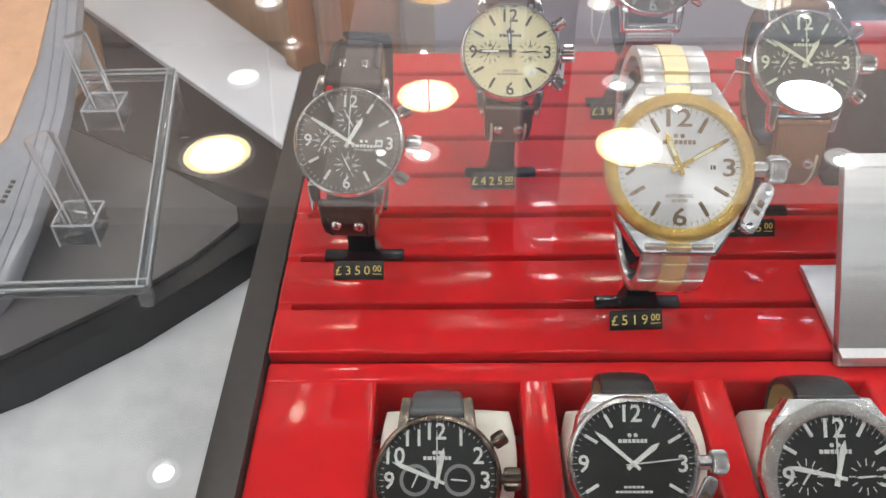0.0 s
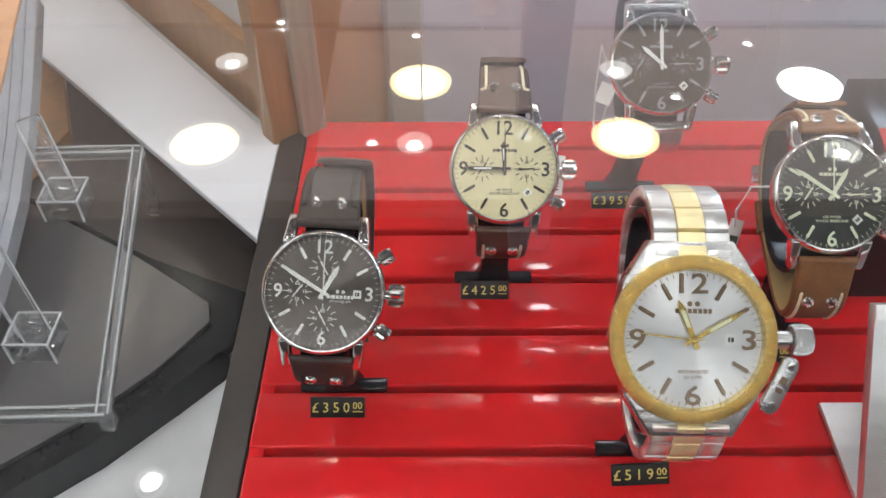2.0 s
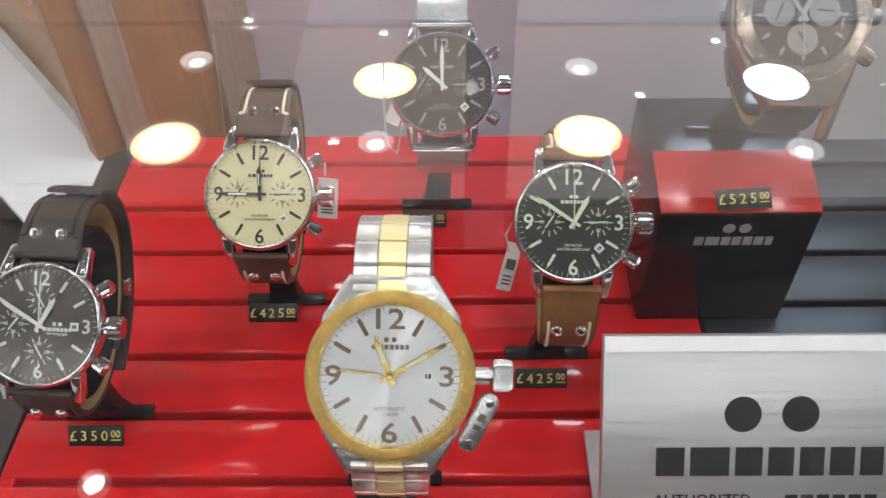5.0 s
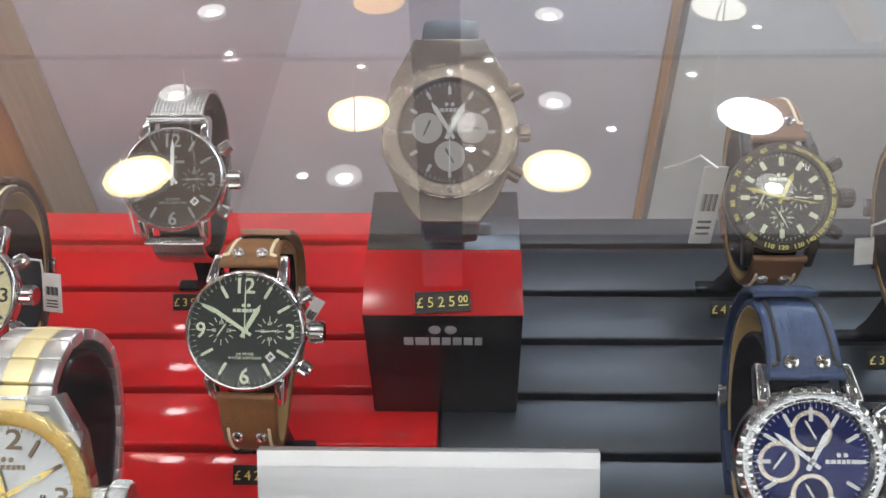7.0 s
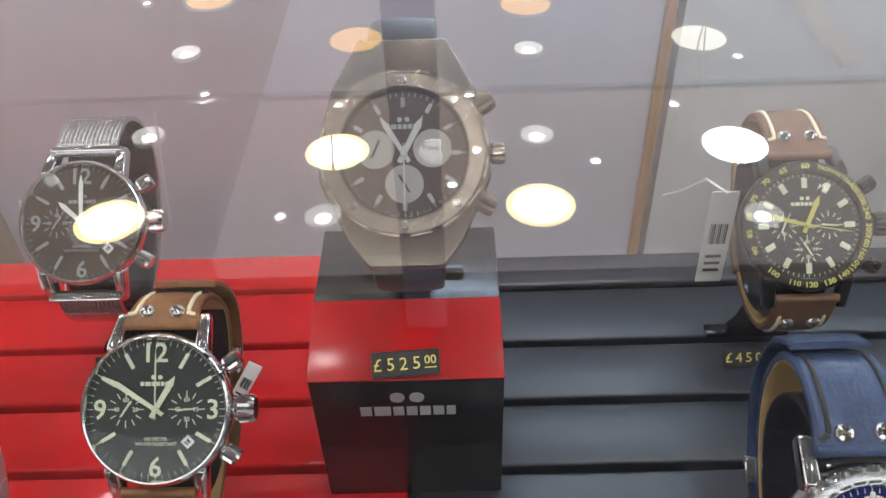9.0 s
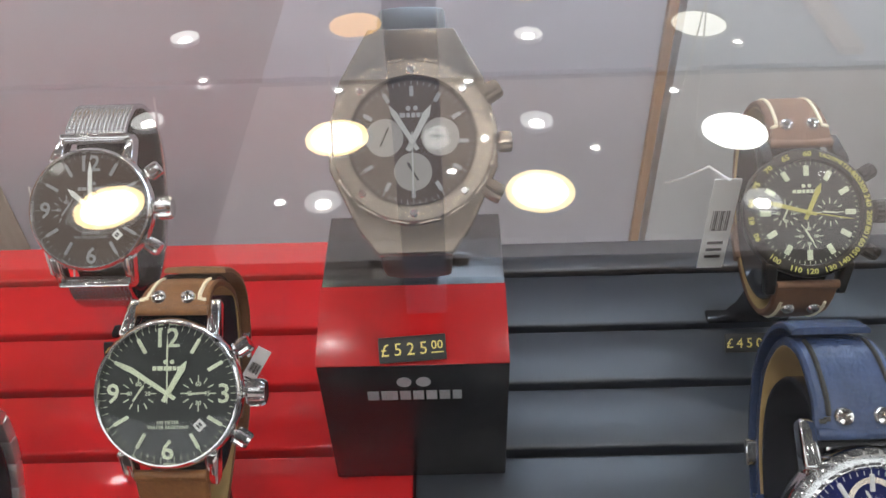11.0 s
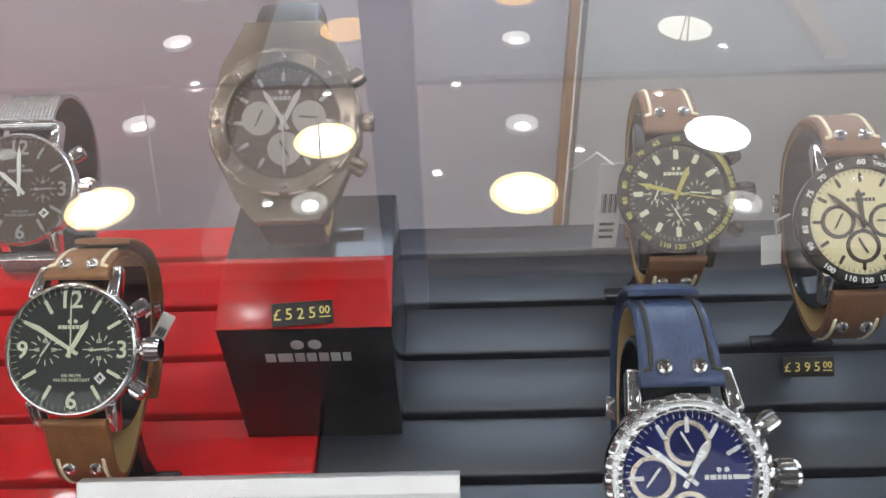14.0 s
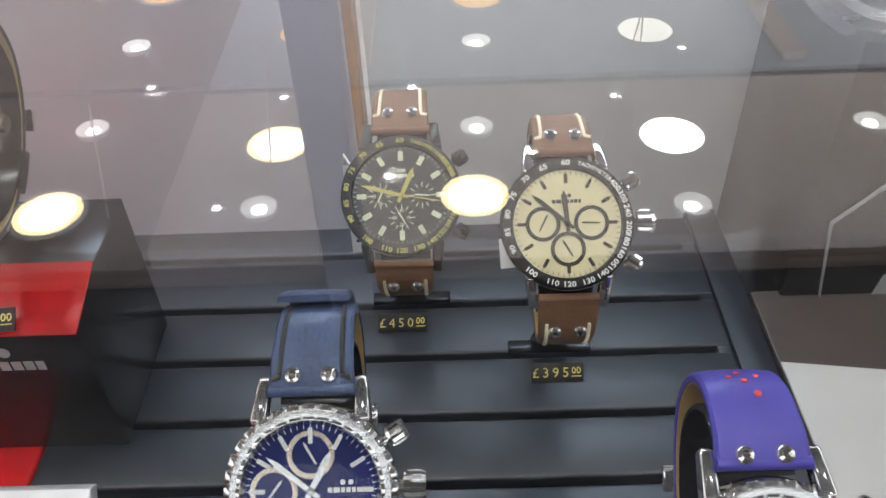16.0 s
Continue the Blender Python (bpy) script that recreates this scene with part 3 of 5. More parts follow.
            lettering("bezel_figure", figure, 0.115 * R, sub_mat or marks, bz, Matrix.Translation((x, y, 0.084 * R)) @ pose(0, 0, 0, 0, 0, -a if abs(a) < 130 else 180 - a) @ Matrix.Diagonal((1.15, 1, 1, 1)), bold=0.014)
        for k, ch in enumerate("TACHYMETER"):
            a = 13 + k * 3.6
            x, y = clock(a, 0.90 * R)
            lettering("bezel_letter", ch, 0.085 * R, sub_mat or marks, bz, Matrix.Translation((x, y, 0.084 * R)) @ pose(0, 0, 0, 0, 0, -a), bold=0.01)
    if bezel == "fluted":
        for k in range(32):
            x, y = clock(k * 11.25, 0.872 * R)
            part("flute", block((0, 0, 0), (0.142 * R, 0.195 * R, 0.12 * R), 0.012 * R, Matrix.Translation((x, y, 0.018 * R)) @ pose(0, 0, 0, 0, 0, -k * 11.25) @ pose(0, 0, 0, -14, 0, 0)), M["steel"], bz)
    if bezel == "screws":
        # Lighter steel blocks imitate the lamps' broken reflection on the outer bezel.
        for k in range(16):
            x, y = clock(11.25 + k * 22.5, 0.968 * R)
            part("bezel_facet", block((0, 0, 0), (0.27 * R, 0.05 * R, 0.12 * R), 0.015 * R, Matrix.Translation((x, y, 0.022 * R)) @ pose(0, 0, 0, 0, 0, -(11.25 + k * 22.5)) @ pose(0, 0, 0, -24, 0, 0), 2), M["steel_facet"], bz, "lighter facet for the lights' broken reflection")
        for k in range(8):
            x, y = clock(k * 45, 0.865 * R)
            part("screw", lathe([(0.0, 0.118 * R), (0.042 * R, 0.118 * R), (0.054 * R, 0.105 * R), (0.054 * R, 0.08 * R)], 12, m=Matrix.Translation((x, y, 0))), M["steel"], bz)
    # dial, chapter ring and marks
    dl = part("dial", lathe([(0.0, 0.0), (di * R, 0.0), (di * R, -0.02 * R), (0.0, -0.02 * R)], 72), dial, w)
    bm = bmesh.new()
    for k in range(60):
        x, y = clock(k * 6, (di - 0.035) * R)
        box(bm, (0, 0, 0), (0.008 * R, (0.045 if k % 5 else 0.06) * R, 0.006 * R), m=Matrix.Translation((x, y, 0.003 * R)) @ pose(0, 0, 0, 0, 0, -k * 6))
    part("minute_track", bm, marks, dl, smooth=False)
    spots = {12: 0, 3: 90, 6: 180, 9: 270, 1: 30, 2: 60, 4: 120, 5: 150, 7: 210, 8: 240, 10: 300, 11: 330}
    used = set()
    for n in numerals:
        a = spots[int(n)]
        used.add(a)
        x, y = clock(a, (di - away) * R)
        lettering("numeral", n, num * R, marks, dl, Matrix.Translation((x, y, 0.006 * R)) @ Matrix.Diagonal((wide, 1, 1, 1)), bold=0.013)
    for k in range(12):
        if k * 30 in used:
            continue
        x, y = clock(k * 30, (baton[0] + baton[1]) / 2 * R)
        part("hour_marker", block((0, 0, 0), (fat * R, (baton[1] - baton[0]) * R, 0.022 * R), 0.006 * R, Matrix.Translation((x, y, 0.011 * R)) @ pose(0, 0, 0, 0, 0, -k * 30), 1), marks, dl, smooth=False)
    texts = []
    for x, y, r in subdials:
        if sub_style == "ticks":
            bm = bmesh.new()
            for k in range(12):
                px, py = clock(k * 30, r * 0.80 * R)
                box(bm, (0, 0, 0), (0.014 * R, (0.34 if k % 3 else 0.40) * r * R, 0.006 * R), m=Matrix.Translation((x * R + px, y * R + py, 0.003 * R)) @ pose(0, 0, 0, 0, 0, -k * 30))
            sd = part("subdial", bm, marks, dl, smooth=False)
        elif sub_style == "disc":
            sd = part("subdial", lathe([(0.0, 0.012 * R), (r * R, 0.012 * R), (r * R, 0.0)], 36, m=Matrix.Translation((x * R, y * R, 0))), sub_mat or M["white_paint"], dl, "white recessed subdial")
        else:
            sd = part("subdial", lathe([(r * 0.78 * R, 0.0), (r * 0.78 * R, 0.018 * R), (r * R, 0.018 * R), (r * R, 0.0)], 36, m=Matrix.Translation((x * R, y * R, 0))), ring_mat or sub_mat or marks, dl, "ringed subdial")
        for n, (px, py) in zip(sub_text[len(texts)] if len(sub_text) > len(texts) else (), ((0, 0.52), (0.52, 0), (0, -0.52), (-0.52, 0))):
            if n:
                lettering("subdial_figure", n, r * 0.34 * R, marks, sd, Matrix.Translation(((x + px * r) * R, (y + py * r) * R, 0.004 * R)), bold=0.01)
        texts.append(r)
        hand(sd, "subdial_hand", R, 200 * x + 20, r * 0.6, 0.03, 0, M["dark_mark"] if sub_style == "disc" else marks).matrix_basis = Matrix.Translation((x * R, y * R, 0.016 * R)) @ pose(0, 0, 0, 0, 0, 30 + 160 * x)
    if isinstance(lines, tuple):
        for n, row in enumerate(lines):
            lettering("dial_print", row, 0.064 * R, marks, dl, Matrix.Translation((0, (-0.38 - 0.065 * n) * R, 0.004 * R)))
    elif lines:
        part("dial_print", bars([0.05 * R] * 9, 0.035 * R, 0.012 * R, bars([0.05 * R] * 5, 0.035 * R, 0.012 * R, y0=-0.34 * R, z=0.003 * R), y0=-0.41 * R, z=0.003 * R), marks, dl, "two lines of fine print", smooth=False)
    if logo:
        bm = bars([0.05 * R, 0.07 * R, 0.045 * R, 0.05 * R, 0.045 * R, 0.045 * R, 0.04 * R], 0.055 * R, 0.014 * R, x0=mark_at[0] * R, y0=mark_at[1] * R, z=0.003 * R)
        for s in (-1, 1):
            lathe([(0.0, 0.006 * R), (0.03 * R, 0.006 * R), (0.03 * R, 0.0)], 16, bm, Matrix.Translation(((mark_at[0] + s * 0.045) * R, (mark_at[1] + 0.085) * R, 0)))
        part("maker_mark", bm, marks, dl, smooth=False)
    if date:
        part("date_window", block((0, 0, 0), (0.13 * R, 0.13 * R, 0.008 * R), 0, Matrix.Translation((date[0] * R, date[1] * R, 0.004 * R)) @ pose(0, 0, 0, 0, 0, date[2])), M["white_paint"], dl, smooth=False)
        part("date_figure", bars([0.022 * R, 0.03 * R], 0.055 * R, 0.014 * R), M["ink"], dl, "", Matrix.Translation((date[0] * R, date[1] * R, 0.0095 * R)) @ pose(0, 0, 0, 0, 0, date[2]), smooth=False)
    hm = hand_mat or marks
    hand(w, "hour_hand", R, hands[0], 0.50, 0.082, 0.030 * R, hm, inlay)
    hand(w, "minute_hand", R, hands[1], minute * di / 0.895, 0.070, 0.044 * R, hm, inlay)
    if hands[2] is not None:
        hand(w, "second_hand", R, hands[2], 0.78 * di / 0.895, 0.020, 0.058 * R, hm)
    part("hand_cap", lathe([(0.0, 0.078 * R), (0.03 * R, 0.075 * R), (0.045 * R, 0.06 * R), (0.045 * R, 0.02 * R)], 20), hm, w)
    cr = part("crystal", lathe([(0.0, 0.092 * R), (0.45 * R, 0.088 * R), (0.70 * R, 0.082 * R), ((di + 0.01) * R, 0.070 * R)], 48), M["crystal"], w, "clear watch glass")
    cr.visible_shadow = False
    # crown and push-pieces
    if crown == "fluted":
        knob(w, "crown", R, 90, 0.93 * R, 0.185 * R, 0.36 * R, case, 14, z=-0.08)
    elif crown == "canteen":
        part("crown_tube", lathe([(0.11 * R, 0.0), (0.11 * R, 0.2 * R)], 20, m=Matrix.Translation((0.95 * R, 0, -0.13 * R)) @ pose(0, 0, 0, 0, 90, 0)), case, w)
        cap = knob(w, "canteen_cap", R, 90, 1.10 * R, 0.19 * R, 0.32 * R, M["steel_brushed"], 34)
        ends = [(0.12 * math.cos(radians(q)), 0.24 + 0.12 * math.sin(radians(q))) for q in range(0, 181, 20)] + [(0.12 * math.cos(radians(q)), -0.26 + 0.12 * math.sin(radians(q))) for q in range(180, 361, 20)]
        plate = part("cap_plate", prism([(x * R, y * R) for x, y in ends], -0.03 * R, 0.03 * R, 0.02 * R), M["steel_brushed"], w, "engraved hinge plate of the crown cap", Matrix.Translation((1.035 * R, -0.52 * R, -0.04 * R)) @ pose(0, 0, 0, 0, 14, -27))
        for q in (0.25, -0.27):
            part("pin", lathe([(0.0, 0.05 * R), (0.05 * R, 0.045 * R), (0.055 * R, 0.02 * R)], 12, m=Matrix.Translation((0, q * R, 0))), M["steel"], plate)
        part("engraving", bars([0.06 * R, 0.09 * R], 0.09 * R, 0.05 * R, z=0.034 * R), M["bronze_mark"], plate, smooth=False, m=pose(0, 0, 0, 0, 0, 90))
    elif crown == "plain":
        knob(w, "crown", R, 90, 0.97 * R, 0.13 * R, 0.24 * R, case, 12)
    if pushers:
        for a in (58, 122):
            knob(w, "push_piece", R, a, 0.94 * R, 0.125 * R, 0.32 * R, case, 10, z=-0.09)
    # strap
    path = [(y * R, z * R) for y, z in smooth_path([(1.10 + (y - 1.10) * rise if y > 1.10 else -1.10 + (y + 1.10) * drop if y < -1.10 else y, z) for y, z in loop or LOOP])]
    kind, smat, thread = strap
    if kind == "leather":
        leather_strap(w, R, path, width * R, smat, thread, rivets, tail=aside is not None, aside=aside or 0.0, low=-1.10 - 0.26 * drop)
    elif kind == "plain":
        leather_strap(w, R, path, width * R, smat, thread, rivets=0, tail=False)
    elif kind == "mesh":
        part("strap", mesh_band(path, width * R, 0.0017, 0.00042), smat, w, "woven steel mesh band")
        for sy in (1, -1):
            part("end_bar", block((0, sy * 1.20 * R, -0.15 * R), ((width + 0.16) * R, 0.09 * R, 0.12 * R), 0.025 * R), case, w)
    elif kind == "links":
        bracelet(w, R, path, width * R, M["steel_link"], smat)
    return w


def printed_dots(w, R, spots, material, rise):
    """Small printed dots on the upper run of a strap."""
    path = [(y * R, z * R) for y, z in smooth_path([(1.10 + (y - 1.10) * rise if y > 1.10 else y, z) for y, z in LOOP])]
    for x, i, r in spots:
        part("strap_dot", lathe([(0.0, 0.0003), (r * R, 0.0003), (r * R, -0.0004)], 12, m=strap_matrix(path, i, x * R, 0.078 * R)), material, w, "red printed dot", smooth=False)


def stand(base, watch_ob, R, width=1.0):
    """A black plastic display stand: slot bar, post and the curved cuff inside the strap."""
    s = empty("watch_stand", Matrix.Translation(base), "black plastic watch display stand in the tray slot", "display stand", "watch stands")
    part("base_bar", block((0, 0, 0.0004), (0.038, 0.0065, 0.0028), 0.0008), M["stand_black"], s)
    m = Matrix.Translation(base).inverted() @ watch_ob.matrix_basis
    path = [(y * R * 0.84 - 0.0 * R, z * R * 0.84 - 0.22 * R) for y, z in smooth_path(LOOP)]
    low = min((m @ Vector((0, y, z)) for y, z in path), key=lambda v: v.z)
    part("cuff", ribbon(path, [width * R * 0.80] * len(path), 0.07 * R), M["stand_black"], s, "glossy curved cuff", m=m)
    top = Vector((low.x, low.y, low.z + 0.003))
    bm = bmesh.new()
    rings = []
    for f, hw, hd in ((0, 0.0085, 0.0035), (0.2, 0.0065, 0.003), (0.8, 0.006, 0.003), (1.0, 0.008, 0.005)):
        p = Vector((0, 0, 0.002)).lerp(top, f)
        rings.append([bm.verts.new((p.x + a * hw, p.y + b * hd, p.z)) for a, b in ((-1, -1), (1, -1), (1, 1), (-1, 1))])
    for a, b in zip(rings, rings[1:]):
        for i in range(4):
            bm.faces.new((a[i], a[(i + 1) % 4], b[(i + 1) % 4], b[i]))
    bm.faces.new(rings[0][::-1])
    bm.faces.new(rings[-1])
    part("post", bm, M["stand_black"], s)
    return s


def price_tag(c, price, spin=0.0, lean=48.0, on="on the tray"):
    """A little black price plate with gold figures, and the foot that it leans on."""
    t = empty("price_tag", Matrix.Translation(c) @ pose(0, 0, 0, 0, 0, spin), "small black price tag with gold figures " + on, "price tag", "price tags")
    m = pose(0, 0, 0.0032, lean, 0, 0)
    part("plate", block((0, 0, 0), (0.0232, 0.0088, 0.0012), 0.0003, m), M["tag_black"], t)
    part("foot", block((0, 0.003, -0.001), (0.012, 0.006, 0.005), 0.001), M["tag_black"], t)
    x = -0.0094
    for ch in price:
        lettering("figure", ch, 0.0061, M["tag_gold"], t, m @ Matrix.Translation((x, 0, 0.0007)))
        x += 0.0044
    lettering("figure", "00", 0.0042, M["tag_gold"], t, m @ Matrix.Translation((x + 0.0003, 0.0008, 0.0007)), bold=0.01)
    part("underline", block((x + 0.0003, -0.0018, 0.0007), (0.0042, 0.0004, 0.0002), 0, m), M["tag_gold"], t, smooth=False)
    return t


def string_tag(points, tag_at, turn, size=(0.010, 0.026), lines=True, label="white paper swing tag on a looped string"):
    """A paper label on a string loop."""
    t = empty("swing_tag", Matrix(), label, "swing tag", "swing tags")
    part("string", tube(points, 0.0005), M["string"], t)
    card = part("card", block((0, 0, 0), (size[0], size[1], 0.0005)), M["paper"], t, m=Matrix.Translation(tag_at) @ turn, smooth=False)
    if lines:
        bm = bmesh.new()
        for k in range(9):
            box(bm, (-size[0] * 0.3 + k * size[0] * 0.075, size[1] * 0.05, 0.0004), (size[0] * (0.02 + 0.02 * (k * 7 % 3)), size[1] * 0.22, 0.0002))
        for k in range(3):
            box(bm, (0, -size[1] * (0.2 + 0.08 * k), 0.0004), (size[0] * 0.6, size[1] * 0.03, 0.0002))
        part("print", bm, M["ink"], card, smooth=False)
    return t


# ---- the setting ----
def setting(name, bm, material, label, category, smooth=False):
    return tagged(part(name, bm, material, label=label, smooth=smooth), category=category, kind="structure")


FLOOR = -0.15
setting("floor", block((0.4, 1.0, FLOOR - 0.05), (9.0, 9.0, 0.1)), M["floor"], "pale tiled shop floor", "floor")
setting("ceiling", block((1.29, 1.55 + 0.41, CEIL + 0.05), (3.22, 0.70, 0.1)), M["ceiling"], "white painted shop ceiling with recessed downlights", "ceiling")
setting("ceiling_rear", block((1.29, 3.36, CEIL + 0.05), (3.22, 2.0, 0.1)), M["ceiling_blue"], "cool white painted rear ceiling", "ceiling")
setting("ceiling_gap", block((0.4, 2.335, CEIL + 0.065), (5.0, 0.05, 0.1)), M["ceiling_gap"], "recessed shadow gap in the ceiling", "ceiling joint")
# Left sections coloured darker, as less light falls on them.
for yy, depth in ((1.96, 0.70), (3.36, 2.0)):
    setting("ceiling_side", block((-1.21, yy, CEIL + 0.05), (1.78, depth, 0.1)), M["ceiling_dimmed"], "side ceiling coloured darker for its weaker light", "ceiling")
setting("bulkhead", block((0.4, 0.0, CEIL + 0.0501), (5.0, 2.98, 0.1)), M["bulkhead"], "dark painted bulkhead over the counter", "ceiling")
for k, (yy, hh) in enumerate(((1.495, 0.03), (1.530, 0.02))):
    setting("ceiling_trim", block((0.4, yy, CEIL + 0.0 + 0.004 * k), (5.0, 0.022, hh), 0.004), M["trim_brown"], "brown edge trim of the ceiling", "trim")
setting("wall_rear", block((0.4, 4.4, 1.1), (5.0, 0.1, 2.6)), M["wall"], "pale painted rear shop wall", "wall")
setting("pillar_1", block((0.185, 1.40, 1.075), (0.085, 0.06, 2.45), 0.004), M["pillar"], "slim blue-grey pillar up to the ceiling", "pillar")
for k, xx in enumerate((0.13, 1.46)):
    setting("ceiling_beam", block((xx, 3.2, CEIL - 0.012), (0.07, 1.6, 0.03), 0.004), M["ceiling"], "thin pinkish batten along the ceiling", "batten")

# showcase carcass
setting("counter_front", block((0.35, -0.045, 0.46), (2.6, 0.02, 1.22)), M["cabinet"], "dark front of the showcase counter", "counter")
setting("counter_rear", block((0.35, 0.99, 0.46), (2.6, 0.02, 1.22)), M["wood"], "walnut rear of the showcase counter", "counter")
setting("counter_side", block((-0.95, 0.472, 0.46), (0.02, 1.01, 1.22)), M["wood"], "walnut side of the showcase counter", "counter")
setting("counter_side", block((1.65, 0.472, 0.46), (0.02, 1.01, 1.22)), M["wood"], "walnut side of the showcase counter", "counter")
setting("base_board", block((0.35, 0.47, 0.807), (2.56, 1.02, 0.02)), M["marble"], "white marble-look base board of the showcase", "shelf")
gl = setting("glass_top", block((0.35, 0.52, GLASS + 0.0015), (2.6, 1.10, 0.003)), M["glass"], "clear glass top of the showcase", "glass")
gl.visible_shadow = False
setting("glass_rail", block((0.35, -0.045, GLASS - 0.010), (2.6, 0.030, 0.018), 0.003), M["trim_brown"], "slim brown front rail of the glass top", "rail")

led = empty("led_strip", Matrix.Translation((0.56, 0.522, GLASS - 0.006)), "cool white light strip under the rear edge of the glass", "light strip")
part("channel", block((0, 0.001, 0.0035), (0.72, 0.022, 0.004), 0.001), M["alu"], led)
# Unseen end caps and back shield added to keep light off the ceiling.
for q in (-0.358, 0.358):
    part("end_cap", block((q, 0.003, -0.005), (0.004, 0.018, 0.015), 0.001), M["alu"], led)
part("light_shield", block((0, 0.0128, -0.003), (0.72, 0.0016, 0.020)), M["alu"], led)
part("strip", block((0, -0.004, -0.005), (0.68, 0.006, 0.011), 0.002), M["led"], led, "glowing strip", smooth=False)
for x in (0.020, 0.072):
    module = empty("led_module", Matrix.Translation((x, 0.512, GLASS - 0.006)), "small square white light module under the glass", "light module", "light modules")
    part("housing", block((0, 0, 0.003), (0.022, 0.022, 0.005), 0.001), M["alu"], module)
    # Unseen lip added to stop the lens from lighting the ceiling behind.
    part("lip", block((0, 0.0115, -0.003), (0.034, 0.0016, 0.017)), M["alu"], module)
    part("lens", block((0, 0, -0.0008), (0.018, 0.018, 0.0025), 0.0005), M["led_spot"], module, "glowing lens", smooth=False)

# panels behind the trays
setting("panel_middle", block((0.1705, 0.546, 0.945), (0.361, 0.018, 0.262)), M["back_white"], "pale lilac-white back panel", "panel")
setting("panel_edge", block((0.3540, 0.545, 0.945), (0.0052, 0.022, 0.262), 0.001), M["wood"], "thin walnut edge of the back panel", "trim")
setting("panel_right", block((0.730, 0.546, 0.945), (0.738, 0.018, 0.262)), M["back_white2"], "pale grey textured back panel", "panel")
setting("panel_cap", block((-0.0125, 0.545, 0.945), (0.005, 0.022, 0.262), 0.001), M["brown_board"], "dark edge strip of the back panel", "trim")
setting("white_shelf", prism([(-0.0925, 0.392), (-0.0925, 0.474), (-0.36, 0.793), (-0.42, 0.793), (-0.42, 0.728)], 0.870, 0.874, 0.001), M["white_board"], "white board running behind the plinth", "board")
setting("taupe_shelf", prism([(-0.0925, 0.345), (-0.0925, 0.445), (-0.40, 0.775), (-0.75, 0.775), (-0.75, 0.50)], 0.818, 0.834, 0.001), M["brown_board"], "dark taupe board beside the tray", "board")
dx, dy = -0.2675, 0.319
mid = (-0.0925 + dx / 2 + 0.012, 0.474 + dy / 2 + 0.010)
ang = math.degrees(math.atan2(dy, dx))
setting("wood_panel", block((0, 0, 0), (0.417, 0.014, 0.054), 0.001, Matrix.Translation((mid[0], mid[1], 0.891)) @ pose(0, 0, 0, 0, 0, ang)), M["wood"], "walnut skirting behind the white board", "panel")
setting("pale_panel", block((0, 0, 0), (0.417, 0.010, 0.152), 0.001, Matrix.Translation((mid[0] + 0.004, mid[1] + 0.004, 0.9945)) @ pose(0, 0, 0, 0, 0, ang)), M["back_white2"], "pale grey panel over the walnut skirting", "panel")
setting("wood_shelf", prism([(-0.31, 0.645), (-0.272, 0.60), (-0.245, 0.53), (-0.262, 0.47), (-0.37, 0.54), (-0.42, 0.66)], 0.8342, 0.8415, 0.001), M["wood"], "walnut board lying on the taupe board", "board")
setting("wood_return", block((0, 0, 0), (0.110, 0.014, 0.262), 0.001, Matrix.Translation((-0.057, 0.512, 0.945)) @ pose(0, 0, 0, 0, 0, 40)), M["wood"], "walnut return panel beside the back panel", "panel")

for q, wd in ((0.040, 0.026), (-0.030, 0.016)):
    setting("batten", block((0, 0, 0), (wd, 0.006, 0.258), 0.001, Matrix.Translation((-0.057 + 0.766 * q + 0.0066, 0.512 + 0.643 * q - 0.0078, 0.945)) @ pose(0, 0, 0, 0, 0, 40)), M["wood_light"], "pale oak batten on the walnut return", "batten")


# ---- trays ----
GROOVES = [0.2660, 0.2975, 0.3295, 0.3625, 0.3965, 0.4300, 0.4670]
STEP, FRONT = 0.2385, 0.105


